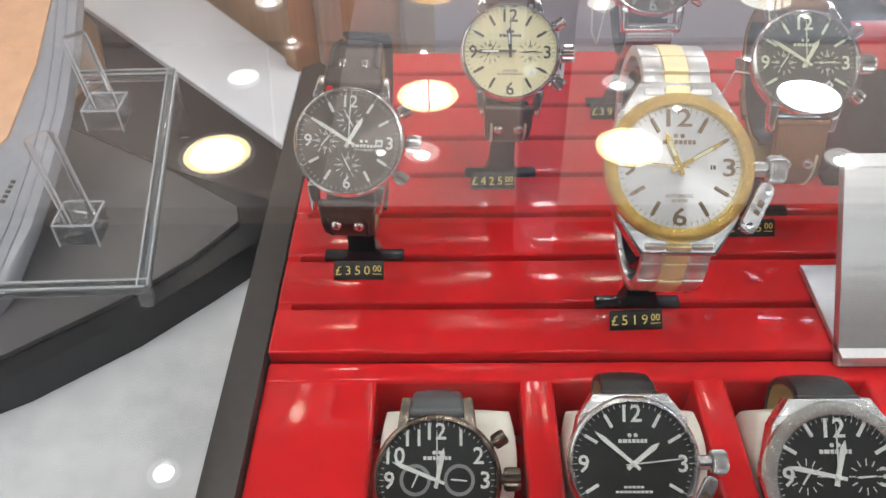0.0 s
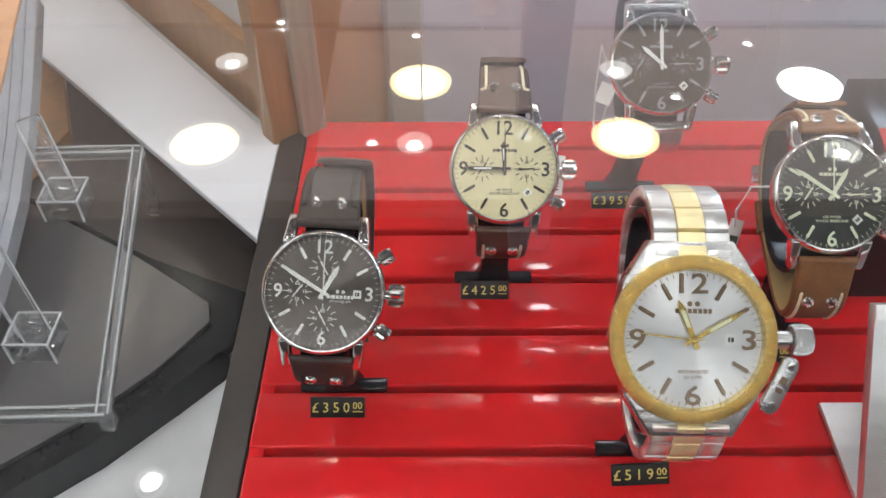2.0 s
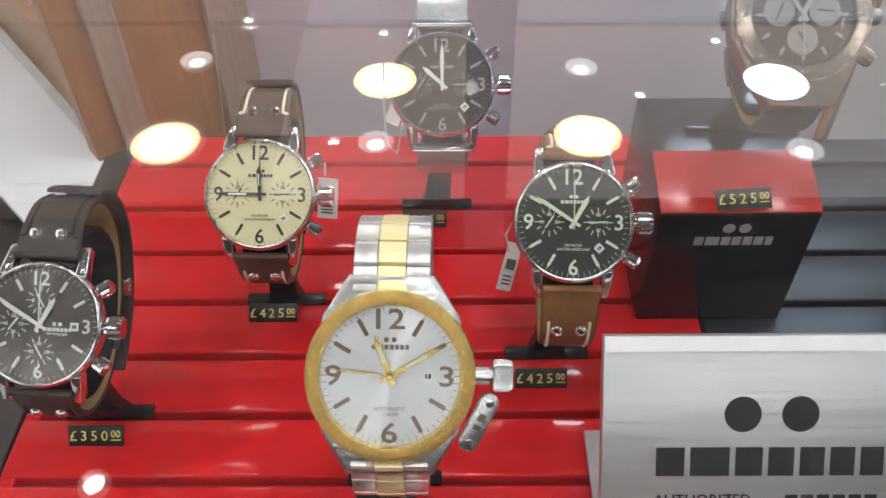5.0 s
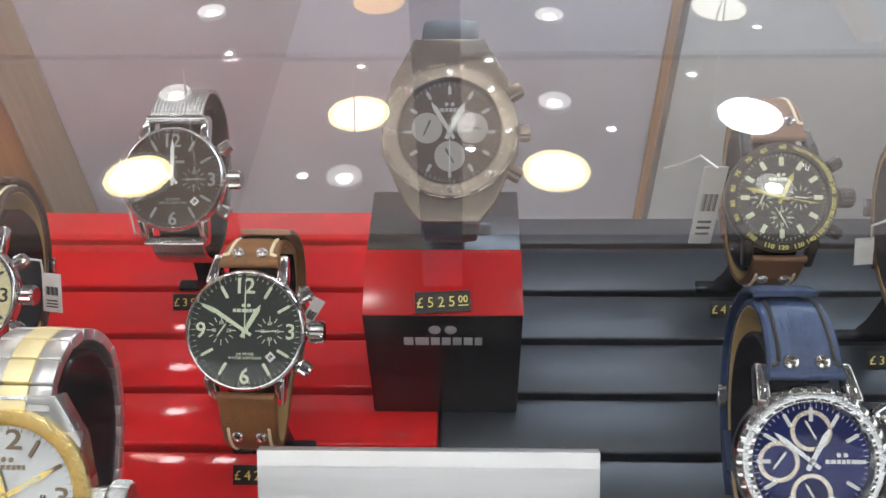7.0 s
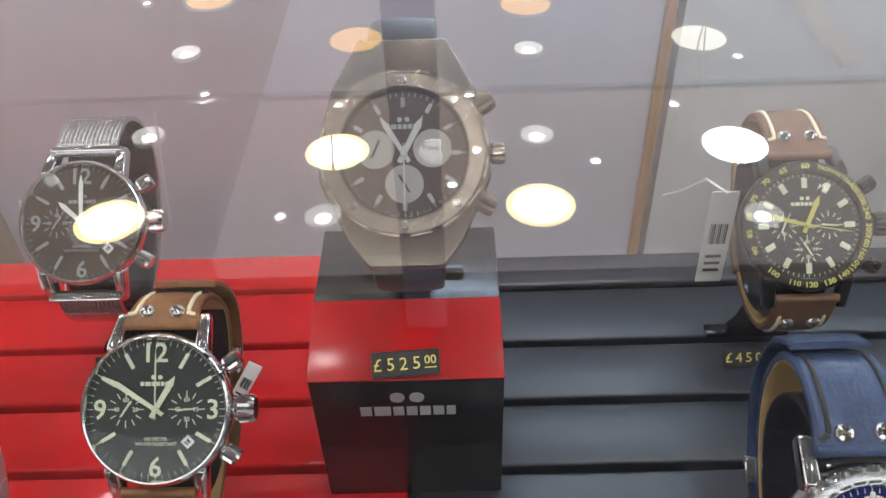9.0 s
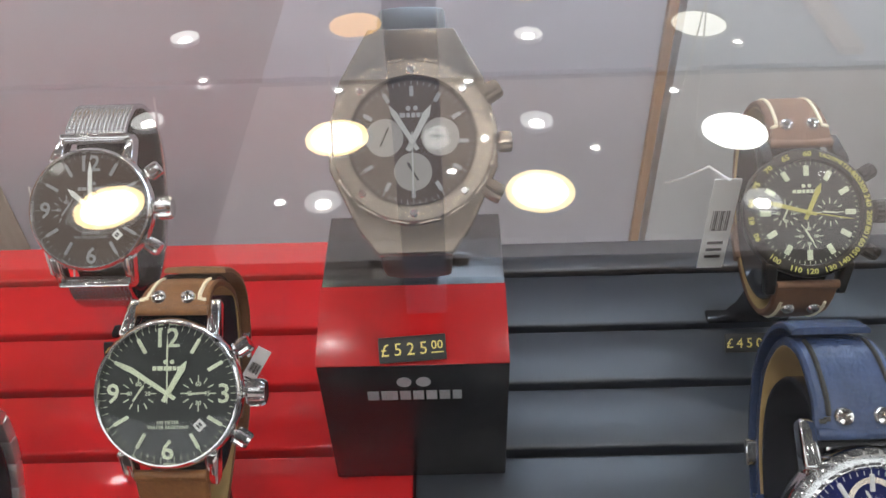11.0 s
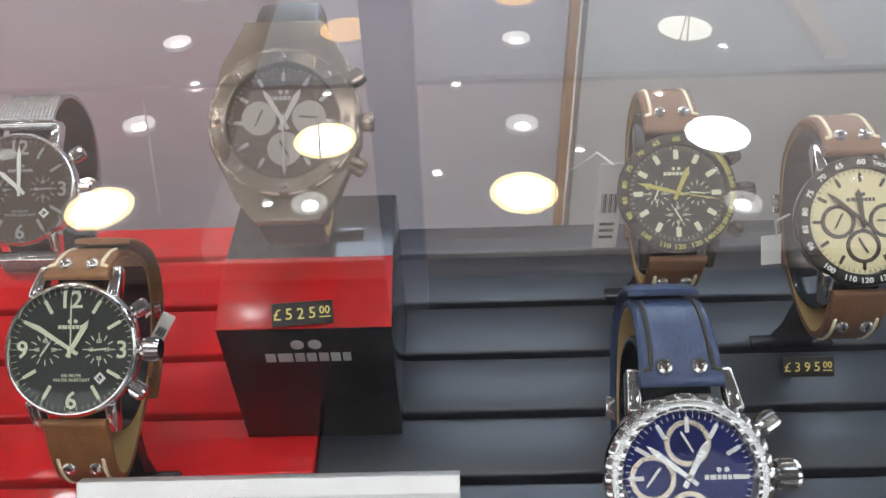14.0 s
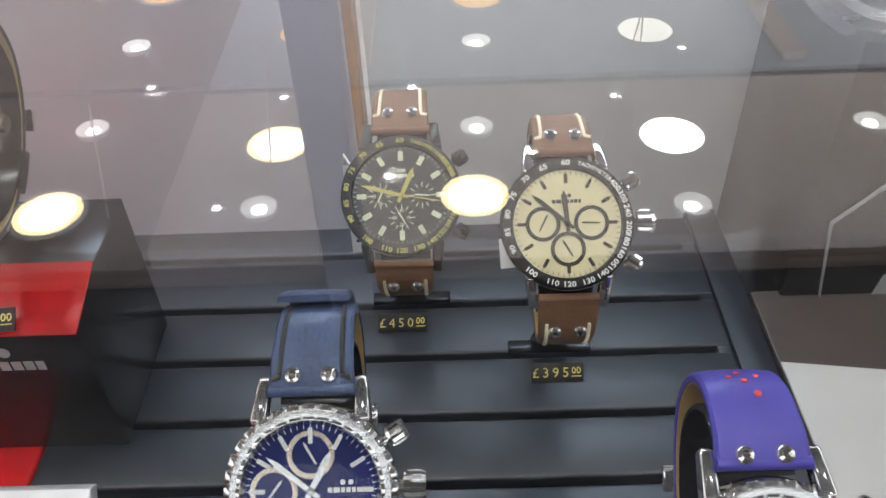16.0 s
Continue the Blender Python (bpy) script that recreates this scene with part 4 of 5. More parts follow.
def slot_tray(x0, x1, material, groove_mat, label, slots, BACK, shift=0.0):
    t = empty("display_tray", Matrix.Translation(((x0 + x1) / 2, 0.30, 0.8171)), label, "display tray")
    o = Matrix.Translation(((x0 + x1) / 2, 0.30, 0.8171)).inverted()
    w = x1 - x0
    cx = (x0 + x1) / 2
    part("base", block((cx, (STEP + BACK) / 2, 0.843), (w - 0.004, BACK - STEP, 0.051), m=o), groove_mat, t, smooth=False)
    edges = [STEP] + [g + shift for g in GROOVES] + [BACK]
    for a, b in zip(edges, edges[1:]):
        lo, hi = a + (0.0 if a == STEP else 0.0018), b - (0.0 if b == BACK else 0.0018)
        part("slat", block((cx, (lo + hi) / 2, TRAY - 0.005), (w, hi - lo, 0.010), 0.0016, o, 3), material, t)
    # the end strips that close the grooves
    for s in (-1, 1):
        part("end_strip", block((cx + s * (w / 2 - 0.0035), (STEP + BACK) / 2, TRAY - 0.006), (0.0066, BACK - STEP - 0.003, 0.0104), 0.001, o), material, t)
    z = TRAY - 0.0045
    if slots:
        lo, hi = 0.135, 0.226
        part("front_rim", block((cx, (hi + STEP - 0.0012) / 2, z - 0.02), (w, STEP - 0.0012 - hi, 0.040), 0.002, o, 3), material, t)
        part("front_rim", block((cx, (FRONT + lo) / 2, z - 0.02), (w, lo - FRONT, 0.040), 0.002, o, 3), material, t)
        xs = [x0] + [q for a, b in slots for q in (a, b)] + [x1]
        for a, b in zip(xs[::2], xs[1::2]):
            part("divider", block(((a + b) / 2, (lo + hi) / 2, z - 0.02), (b - a, hi - lo + 0.003, 0.040), 0.002, o, 3), material, t)
        part("well_floor", block((cx, (lo + hi) / 2, 0.823), (w - 0.002, hi - lo, 0.010), 0, o), material, t)
    else:
        part("front_panel", block((cx, (FRONT + STEP - 0.0012) / 2, z - 0.02), (w, STEP - 0.0012 - FRONT, 0.040), 0.002, o, 3), material, t)
    return t


SLOTS = [(-0.029, 0.031), (0.045, 0.103), (0.117, 0.175)]
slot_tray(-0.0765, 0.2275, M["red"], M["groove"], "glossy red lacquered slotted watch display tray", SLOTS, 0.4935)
slot_tray(0.2285, 0.5310, M["black_tray"], M["stand_black"], "satin black slotted watch display tray", [], 0.4880, -0.0025)
tagged(part("tray_side", block((-0.0845, 0.30, 0.8462), (0.0150, 0.39, 0.058), 0.001), M["tray_side"], label="dark brown end board beside the red tray"), category="board", kind="structure")
tagged(part("tray_side", block((0.5395, 0.30, 0.8462), (0.0160, 0.39, 0.058), 0.001), M["black_tray"], label="black end board beside the black tray"), category="board", kind="structure")

# ---- the watches and their stands ----
chrono = ((-0.40, 0.0, 0.24), (0.40, 0.0, 0.24))
a = watch("steel chronograph with brown sunray dial and dark leather strap", (-0.039, 0.2865, 0.9500), 0.0229, M["dial_brown"], M["white_paint"], 44, spin=-3, subdials=((0, 0.38, 0.24), (-0.42, 0.0, 0.24), (0, -0.42, 0.24)), hands=(28, -60, 0), strap=("leather", M["leather_dark"], M["thread_dark"]), width=1.02, bezel="plain", date=(0.54, -0.01, 0), lines=False, mark_at=(0.27, -0.065), num=0.31, baton=(0.60, 0.80), away=0.165, rise=1.2, rivets=1.36, aside=0.14, sub_text=(("", "2", "4", "8"), ("60", "15", "30", "45"), ("60", "20", "", "40")))
lettering("dial_print", "chronograph", 0.066 * 0.0229, M["white_paint"], next(q for q in a.children if q.name.startswith("dial")), Matrix.Translation((0.27 * 0.0229, -0.135 * 0.0229, 0.0001)))
b = watch("steel chronograph with cream dial and chocolate leather strap", (0.0305, 0.353, 0.9530), 0.0233, M["dial_cream"], M["dark_mark"], 44, spin=-1, subdials=chrono, hands=(-3, -90, 0), strap=("leather", M["leather_choc"], M["thread"]), width=0.98, inlay=M["white_paint"], date=(0.42, -0.42, 45), lines=("100 METER", "WATER RESISTANT"), rise=1.15, rivets=1.42, aside=0.0, sub_text=(("60", "20", "", "40"), ("60", "15", "30", "45")))
c = watch("large two-tone watch with silver dial and knurled gold bezel", (0.0887, 0.2585, 0.9570), 0.0286, M["dial_silver"], M["bronze_mark"], 44, spin=-1, case=M["steel_brushed"], bezel="knurled", bezel_mat=M["gold_knurl"], hands=(-22, 60, -84), hand_mat=M["gold"], inlay=M["lume"], strap=("links", M["gold_link"], None), width=0.90, crown="canteen", pushers=False, baton=(0.53, 0.74), num=0.33, wide=1.3, away=0.145, date=(0.44, 0.0, 0), rise=0.9, lines=("AUTOMATIC", "10 ATM"),
          hexcase=[(-0.50, 1.16), (0.50, 1.16), (0.80, 0.68), (0.95, 0.0), (0.80, -0.68), (0.50, -1.16), (-0.50, -1.16), (-0.80, -0.68), (-0.95, 0.0), (-0.80, 0.68)])
d = watch("steel chronograph with black dial and tan leather strap", (0.1562, 0.3265, 0.9615), 0.0234, M["dial_green"], M["lume"], 44, spin=-1, subdials=chrono, hands=(30, -57, 0), strap=("leather", M["leather_tan"], M["thread"]), width=0.98, date=(0.42, -0.42, 45), lines=("100 METER", "WATER RESISTANT"), rise=0.50, rivets=1.22, aside=0.12, drop=2.2, sub_text=(("60", "20", "", "40"), ("60", "15", "30", "45")))
g = watch("steel chronograph with black dial and woven steel mesh band", (0.1057, 0.4150, 0.9640), 0.0243, M["dial_choc"], M["grey_print"], 44, hand_mat=M["white_paint"], subdials=chrono, hands=(-48, 0, None), strap=("mesh", M["mesh"], None), width=0.98, date=(0.42, -0.42, 45), lines=("100 METER", "WATER RESISTANT"), sub_text=(("60", "20", "", "40"), ("60", "15", "30", "45")))
e = watch("brushed steel chronograph with white subdials on a black strap", (0.2350, 0.3640, 1.0270), 0.0240, M["dial_choc"], M["grey_print"], 44, hand_mat=M["card"], case=M["steel_shade"], bezel="screws", bezel_mat=M["steel_dark"], numerals=(), subdials=((-0.34, 0.06, 0.23), (0.34, 0.06, 0.23), (0, -0.36, 0.23)), sub_style="disc", sub_mat=M["sub_grey"], hands=(28, -32, 180), strap=("plain", M["rubber"], None), width=0.92, lines=False, baton=(0.56, 0.68), crown="plain", minute=0.62,
          hexcase=[(-0.53, 1.42), (0.53, 1.42), (0.88, 0.80), (1.03, 0.20), (1.03, -0.30), (0.68, -1.05), (0.45, -1.36), (-0.45, -1.36), (-0.68, -1.05), (-1.03, -0.30), (-1.03, 0.20), (-0.88, 0.80)])
h = watch("black chronograph with yellow-marked bezel and brown leather strap", (0.3835, 0.4112, 0.9558), 0.0252, M["dial_black"], M["lume"], 44, case=M["black_metal"], bezel="tachy", sub_mat=M["yellow_mark"], numerals=(), subdials=((-0.34, 0.0, 0.22), (0.34, 0.0, 0.22), (0, -0.36, 0.22)), hands=(25, -75, 100), hand_mat=M["yellow_mark"], strap=("leather", M["leather_brown"], M["thread"]), width=0.98, lines=False, baton=(0.57, 0.73), fat=0.085, rise=1.05, rivets=1.32, sub_text=(("", "15", "30", "45"), ("", "", "", ""), ("60", "10", "30", "50")))
i = watch("chronograph with cream dial, black bezel and brown leather strap", (0.4475, 0.3818, 0.9630), 0.0255, M["dial_cream"], M["dark_mark"], 44, bezel="tachy", bezel_mat=M["black_metal"], sub_mat=M["white_paint"], numerals=(), subdials=((-0.36, 0.0, 0.26), (0.36, 0.0, 0.26), (0, -0.38, 0.26)), sub_style="ring", ring_mat=M["dark_mark"], hands=(-5, -50, None), strap=("leather", M["leather_brown"], M["thread"]), width=0.92, lines=False, baton=(0.60, 0.74), rise=0.85, rivets=1.32, drop=1.5)
f = watch("steel chronograph with blue dial and blue grained leather strap", (0.3597, 0.2785, 0.9500), 0.0265, M["dial_blue"], M["white_paint"], 44, bezel="fluted", bezel_mat=M["steel_brushed"], numerals=(), subdials=((0, 0.40, 0.27), (-0.42, 0.0, 0.27), (0, -0.42, 0.27)), sub_style="ring", sub_mat=M["steel_facet"], hands=(28, -52, None), hand_mat=M["steel_brushed"], strap=("leather", M["leather_blue"], M["thread_dark"]), width=1.0, lines=False, mark_at=(0.40, 0.0), baton=(0.52, 0.70), rise=1.2, rivets=1.2, aside=-0.05)
k = watch("steel chronograph with violet leather strap", (0.4842, 0.2440, 0.9590), 0.0255, M["dial_blue"], M["white_paint"], 44, bezel="fluted", bezel_mat=M["steel_brushed"], numerals=(), subdials=((-0.38, 0.0, 0.25), (0.38, 0.0, 0.25)), sub_style="ring", sub_mat=M["steel_facet"], hands=(30, -60, None), strap=("leather", M["leather_purple"], None), width=1.0, lines=False, logo=False, baton=(0.52, 0.70), rise=1.05, rivets=1.14)
printed_dots(k, 0.0255, ((0.0, 12, 0.035), (-0.14, 13, 0.028), (0.16, 13, 0.028), (-0.02, 14, 0.030), (0.08, 10, 0.042)), M["red_mark"], 1.05)
for ob, base, R in ((a, (-0.039, 0.299, TRAY), 0.0229), (b, (0.029, 0.3635, TRAY), 0.0233), (c, (0.086, 0.267, TRAY), 0.0286), (d, (0.153, 0.330, TRAY), 0.0234), (g, (0.102, 0.432, TRAY), 0.0243), (e, (0.233, 0.395, 0.9530), 0.0240), (h, (0.383, 0.432, TRAY), 0.0252), (i, (0.447, 0.398, TRAY), 0.0255), (f, (0.360, 0.295, TRAY), 0.0265), (k, (0.488, 0.264, TRAY), 0.0255)):
    stand(base, ob, R)
for at, price, sp in (((-0.0405, 0.2855, TRAY), "£350", 0), ((0.0245, 0.3525, TRAY), "£425", 0), ((0.0830, 0.2536, TRAY), "£519", 3), ((0.1490, 0.3140, TRAY), "£425", 0), ((0.0955, 0.4170, TRAY), "£395", 0), ((0.3790, 0.4130, TRAY), "£450", 0), ((0.4485, 0.3800, TRAY), "£395", 0), ((0.3540, 0.2790, TRAY), "£465", 0)):
    price_tag(at, price, sp)

# ---- watches on pillows in the wells ----
SHORT = [(1.00, -0.16), (1.17, -0.34), (1.26, -0.75), (1.15, -1.25), (0.60, -1.55), (-0.30, -1.55), (-1.10, -1.30), (-1.45, -0.80), (-1.35, -0.35), (-1.10, -0.16)]
PILLOWS = "watches on pillows in the tray wells"
watch("gunmetal pilot chronograph with full numerals on a cream pillow", (-0.0030, 0.1755, 0.8765), 0.0240, M["dial_black"], M["white_paint"], 40, case=M["steel_dark"], numerals=("12", "1", "2", "3", "9", "10", "11"), subdials=((-0.34, 0, 0.24), (0.34, 0, 0.24)), sub_style="ring", sub_mat=M["grey_print"], hands=(12, -68, 0), strap=("leather", M["leather_grey"], None), width=0.86, lines=False, group=PILLOWS, loop=SHORT, rivets=0)
canteen = [(-0.56, 1.03), (0.56, 1.03), (0.84, 0.66), (0.97, 0.0), (0.84, -0.66), (0.56, -1.03), (-0.56, -1.03), (-0.80, -0.68), (-0.95, 0.0), (-0.80, 0.68)]
watch("brushed steel watch with black dial and canteen crown on a pillow", (0.0675, 0.1745, 0.8885), 0.0240, M["dial_black"], M["white_paint"], 40, case=M["steel_brushed"], bezel="plain", bezel_mat=M["steel_brushed"], hands=(52, -50, 84), strap=("leather", M["leather_black"], None), width=0.86, crown="canteen", pushers=False, group=PILLOWS, loop=SHORT, rivets=0, hexcase=canteen)
watch("knurled steel chronograph with black dial on a cream pillow", (0.1428, 0.1745, 0.8795), 0.0272, M["dial_black"], M["white_paint"], 40, case=M["steel_brushed"], bezel="knurled", bezel_mat=M["steel_knurl"], subdials=chrono, hands=(14, -78, 0), strap=("leather", M["leather_black"], None), width=0.86, crown="canteen", pushers=False, group=PILLOWS, loop=SHORT, rivets=0, hexcase=canteen)


def pillow(x, w):
    p = tagged(new("watch_pillow", bpy.data.meshes.new("watch_pillow")), "cream suede watch pillow in a red tray well", "pillow", "watch pillows")
    bm = bmesh.new()
    r = bmesh.ops.create_cube(bm, size=1.0)
    bmesh.ops.subdivide_edges(bm, edges=bm.edges[:], cuts=7, use_grid_fill=True)
    for v in bm.verts:
        q = v.co * 2
        s = Vector((q.x * (1 - 0.10 * q.y * q.y) * (1 - 0.06 * q.z * q.z), q.y * (1 - 0.10 * q.x * q.x * 0.5) * (1 - 0.12 * q.z * q.z), q.z * (1 - 0.16 * q.y * q.y) * (1 + 0.05 * abs(q.x))))
        v.co = Vector((s.x * w / 2, s.y * 0.020, s.z * 0.017))
    bmesh.ops.transform(bm, matrix=Matrix.Translation((x, 0.1965, 0.8575)) @ pose(0, 0, 0, 32, 0, 0), verts=bm.verts)
    bmesh.ops.recalc_face_normals(bm, faces=bm.faces)
    bm.to_mesh(p.data)
    bm.free()
    p.data.materials.append(M["pillow"])
    p.data.polygons.foreach_set("use_smooth", [True] * len(p.data.polygons))
    return p


for x, w in ((0.001, 0.055), (0.074, 0.055), (0.146, 0.055)):
    pillow(x, w)

# ---- the box under the raised watch ----
bx = empty("display_box", Matrix.Translation((0.2308, 0.385, TRAY)), "black presentation box with a red sloping band", "box")
o = bx.matrix_basis.inverted()
bm = bmesh.new()
prof = [(0.350, TRAY), (0.420, TRAY), (0.420, 0.9525), (0.380, 0.9525), (0.350, 0.9435)]
sides = []
for xx in (0.1972, 0.2645):
    sides.append([bm.verts.new((xx, y, z)) for y, z in prof])
bm.faces.new(sides[0])
bm.faces.new(sides[1][::-1])
for q in range(5):
    bm.faces.new((sides[0][q], sides[0][(q + 1) % 5], sides[1][(q + 1) % 5], sides[1][q]))
bmesh.ops.bevel(bm, geom=bm.edges[:], offset=0.0008, segments=2, profile=0.5, affect="EDGES")
bmesh.ops.transform(bm, matrix=o, verts=bm.verts)
body = part("body", bm, M["box_black"], bx)
slope = math.degrees(math.atan2(0.009, 0.030))
part("band", block((0, 0, 0), (0.0675, 0.0312, 0.0008), 0.0002, o @ Matrix.Translation((0.2308, 0.365, 0.9484)) @ pose(0, 0, 0, slope, 0, 0)), M["box_red"], bx, "glossy red card band")
bm = bars([0.0040, 0.0058, 0.0038, 0.0038, 0.0038, 0.0038, 0.0032], 0.0048, 0.0009)
for s in (-1, 1):
    lathe([(0.0, 0.0001), (0.0026, 0.0001), (0.0026, -0.0001)], 20, bm, Matrix.Translation((s * 0.0034, 0.0074, 0)))
part("maker_mark", bm, M["grey_print"], bx, "grey printed mark with two dots", o @ Matrix.Translation((0.2308, 0.3497, 0.9278)) @ pose(0, 0, 0, 90, 0, 0), smooth=False)
price_tag((0.2310, 0.3532, 0.9458), "£525", 4, 40, "on the box")

# ---- the brushed metal sign ----
sign = empty("counter_sign", Matrix.Translation((0.2270, 0.26, TRAY)), "brushed aluminium counter sign with black lettering", "sign")
o = sign.matrix_basis.inverted()
lean = math.degrees(math.atan2(0.0705, 0.054))
face = Matrix.Translation((0.2270, 0.2585, 0.9078)) @ pose(0, 0, 0, lean, 0, 0)
part("plate", block((0, 0, -0.0025), (0.1245, 0.0888, 0.005), 0.0004, o @ face), M["alu"], sign)
# Bevel in whiter metal, which carries the light it catches.
part("plate_edge", block((0, 0, 0), (0.1240, 0.0056, 0.0008), 0.0001, o @ face @ Matrix.Translation((0, 0.0416, 0)) @ pose(0, 0, 0, -9, 0, 0)), M["alu_edge"], sign, "cut bevel, whitened for the light it catches", smooth=False)
part("base", block((0.2270, 0.2590, 0.8772), (0.1245, 0.056, 0.003), 0.0004, o), M["alu"], sign)
for s in (-1, 1):
    part("dot", lathe([(0.0, 0.0003), (0.0068, 0.0003), (0.0068, 0.0)], 40, m=o @ face @ Matrix.Translation((s * 0.0106, 0.0150, 0))), M["ink"], sign, smooth=False)
wds = [0.0105, 0.0145, 0.0100, 0.0095, 0.0090, 0.0090, 0.0085]
part("maker_mark", bars(wds, 0.0110, 0.0022, z=0.0002), M["ink"], sign, "black block mark", o @ face @ Matrix.Translation((0.0, -0.0032, 0)), smooth=False)
lettering("lettering", "AUTHORIZED", 0.0058, M["ink"], sign, o @ face @ Matrix.Translation((-0.0245, -0.0180, 0.0002)), bold=0.006)
part("lettering_rest", bars([0.0045] * 6, 0.0036, 0.0014, z=0.0002), M["ink"], sign, "", o @ face @ Matrix.Translation((0.0235, -0.0180, 0)), smooth=False)

# ---- plinth, easel and disc beside the red tray ----
pl = empty("plinth", Matrix.Translation((-0.25, 0.36, 0.8171)), "low grey plinth with a black curved rim", "plinth")
o = pl.matrix_basis.inverted()
outline = [(-0.118, 0.364), (-0.121, 0.377), (-0.167, 0.410), (-0.217, 0.440), (-0.40, 0.55), (-0.60, 0.55), (-0.60, 0.12), (-0.45, 0.165), (-0.34, 0.200), (-0.27, 0.233), (-0.213, 0.266), (-0.169, 0.301), (-0.139, 0.332)]
bm = prism([(x, y) for x, y in outline], 0.8388, 0.842, 0.0008)
bmesh.ops.transform(bm, matrix=o, verts=bm.verts)
part("top", bm, M["plinth_grey"], pl)
bm = prism([(-0.1035, 0.352), (-0.1035, 0.388)] + [(x + 0.004, y + 0.004) for x, y in outline[2:6]] + [(x + 0.009, y - 0.009) for x, y in outline[6:]], 0.8172, 0.8385, 0.002)
bmesh.ops.transform(bm, matrix=o, verts=bm.verts)
part("rim", bm, M["plinth_black"], pl, "black curved rim")

ez = empty("display_easel", Matrix.Translation((-0.21, 0.37, 0.842)), "clear acrylic display easel", "easel")
o = ez.matrix_basis.inverted()
fr, br, fl, blk = Vector((-0.150, 0.297, 0.8565)), Vector((-0.1677, 0.4535, 0.8831)), Vector((-0.262, 0.293, 0.8565)), Vector((-0.280, 0.450, 0.8831))
for p, q in ((fr, br), (fl, fr), (br, blk), (fl, blk)):
    dd = q - p
    m = Matrix.Translation((p + q) / 2) @ pose(0, 0, 0, 0, -math.degrees(math.asin(dd.z / dd.length)), math.degrees(math.atan2(dd.y, dd.x)))
    part("rail", block((0, 0, 0), (dd.length + 0.004, 0.006, 0.006), 0.001, o @ m), M["acrylic_edge"], ez).visible_shadow = False
    # Thin milky bars stand in for light caught along the polished edges.
    for s_ in (-1, 1):
        part("arris", block((0, s_ * 0.0026, 0.003), (dd.length + 0.003, 0.0009, 0.0009), 0, o @ m), M["acrylic_line"], ez, "milky bar for the glint along a polished edge", smooth=False).visible_shadow = False
part("sheet", block((0, 0, 0), (0.108, 0.15, 0.002), 0, o @ Matrix.Translation((-0.215, 0.374, 0.8690)) @ pose(0, 0, 0, 9.6, 0, 5)), M["acrylic"], ez).visible_shadow = False
for x, y, top in ((-0.1677, 0.4480, 0.880), (-0.278, 0.445, 0.880), (-0.152, 0.300, 0.854), (-0.260, 0.297, 0.854)):
    part("leg", block((x, y, (top + 0.842) / 2), (0.007, 0.007, top - 0.842), 0.001, o), M["acrylic_edge"], ez).visible_shadow = False
for foot, head in (((-0.1885, 0.332, 0.868), (-0.200, 0.344, 0.915)), ((-0.1965, 0.415, 0.882), (-0.212, 0.436, 0.920))):
    p, q = Vector(foot), Vector(head)
    mm = Matrix.Translation((p + q) / 2) @ (q - p).to_track_quat("Z", "Y").to_matrix().to_4x4()
    part("arm", block((0, 0, 0), (0.013, 0.013, (q - p).length), 0.002, o @ mm), M["acrylic_edge"], ez).visible_shadow = False
    for s_, d_ in ((-1, -1), (1, -1), (-1, 1), (1, 1)):
        part("arris", block((s_ * 0.0062, d_ * 0.0062, 0), (0.0008, 0.0008, (q - p).length - 0.004), 0, o @ mm), M["acrylic_line"], ez, "milky bar for the glint along a polished edge", smooth=False).visible_shadow = False
    part("foot_block", block(p, (0.021, 0.020, 0.014), 0.0015, o), M["acrylic_edge"], ez).visible_shadow = False
    for sx, sy, size in ((-1, 0, (0.0009, 0.020, 0.0009)), (1, 0, (0.0009, 0.020, 0.0009)), (0, -1, (0.021, 0.0009, 0.0009)), (0, 1, (0.021, 0.0009, 0.0009)), (-1, -1, (0.0009, 0.0009, 0.014)), (1, -1, (0.0009, 0.0009, 0.014))):
        part("arris", block((p.x + sx * 0.0103, p.y + sy * 0.0098, p.z + (0.0 if sx and sy else 0.0068)), size, 0, o), M["acrylic_line"], ez, "milky bar for the glint along a polished edge", smooth=False).visible_shadow = False

ds = empty("display_plate", Matrix.Translation((-0.2165, 0.403, 0.8925)) @ pose(0, 0, 0, 20, 0, 0), "pearl plastic display plate with a painted peach reflection on the easel", "display plate")
edge = [(-0.016, 0.135), (-0.007, 0.082), (-0.001, 0.041), (0.003, 0.0), (0.003, -0.039), (0.001, -0.076), (-0.004, -0.113), (-0.014, -0.134), (-0.04, -0.144)]
part("plate", prism([(-0.19, -0.144), (-0.19, 0.135)] + edge, -0.010, 0.0, 0.004), M["frosted"], ds, "ribbed pearl plastic plate")
for k in range(2):
    part("rib", tube([(x - 0.006 - 0.006 * k, y * (0.98 - 0.02 * k), 0.0004) for x, y in edge[:7]], 0.0008, 6), M["frosted"], ds)
# Thin peach sheet stands in for a warm reflection on the pearl plate.
part("panel", prism([(-0.024, 0.132), (-0.020, 0.03), (-0.024, -0.02), (-0.047, -0.055), (-0.185, -0.055), (-0.185, 0.132)], 0.0002, 0.0016, 0.0006), M["peach"], ds, "peach sheet for the warm reflection on the plate")
part("print", bars([0.0022] * 5, 0.0028, 0.0009, z=0.0004), M["ink"], ds, "small black lettering", Matrix.Translation((-0.016, -0.055, 0)) @ pose(0, 0, 0, 0, 0, 78), smooth=False)

# ---- right end: printed box, card and a ringed dial ----
bd = empty("printed_box", Matrix.Translation((0.64, 0.46, 0.8171)), "black printed presentation box with a white outline", "box")
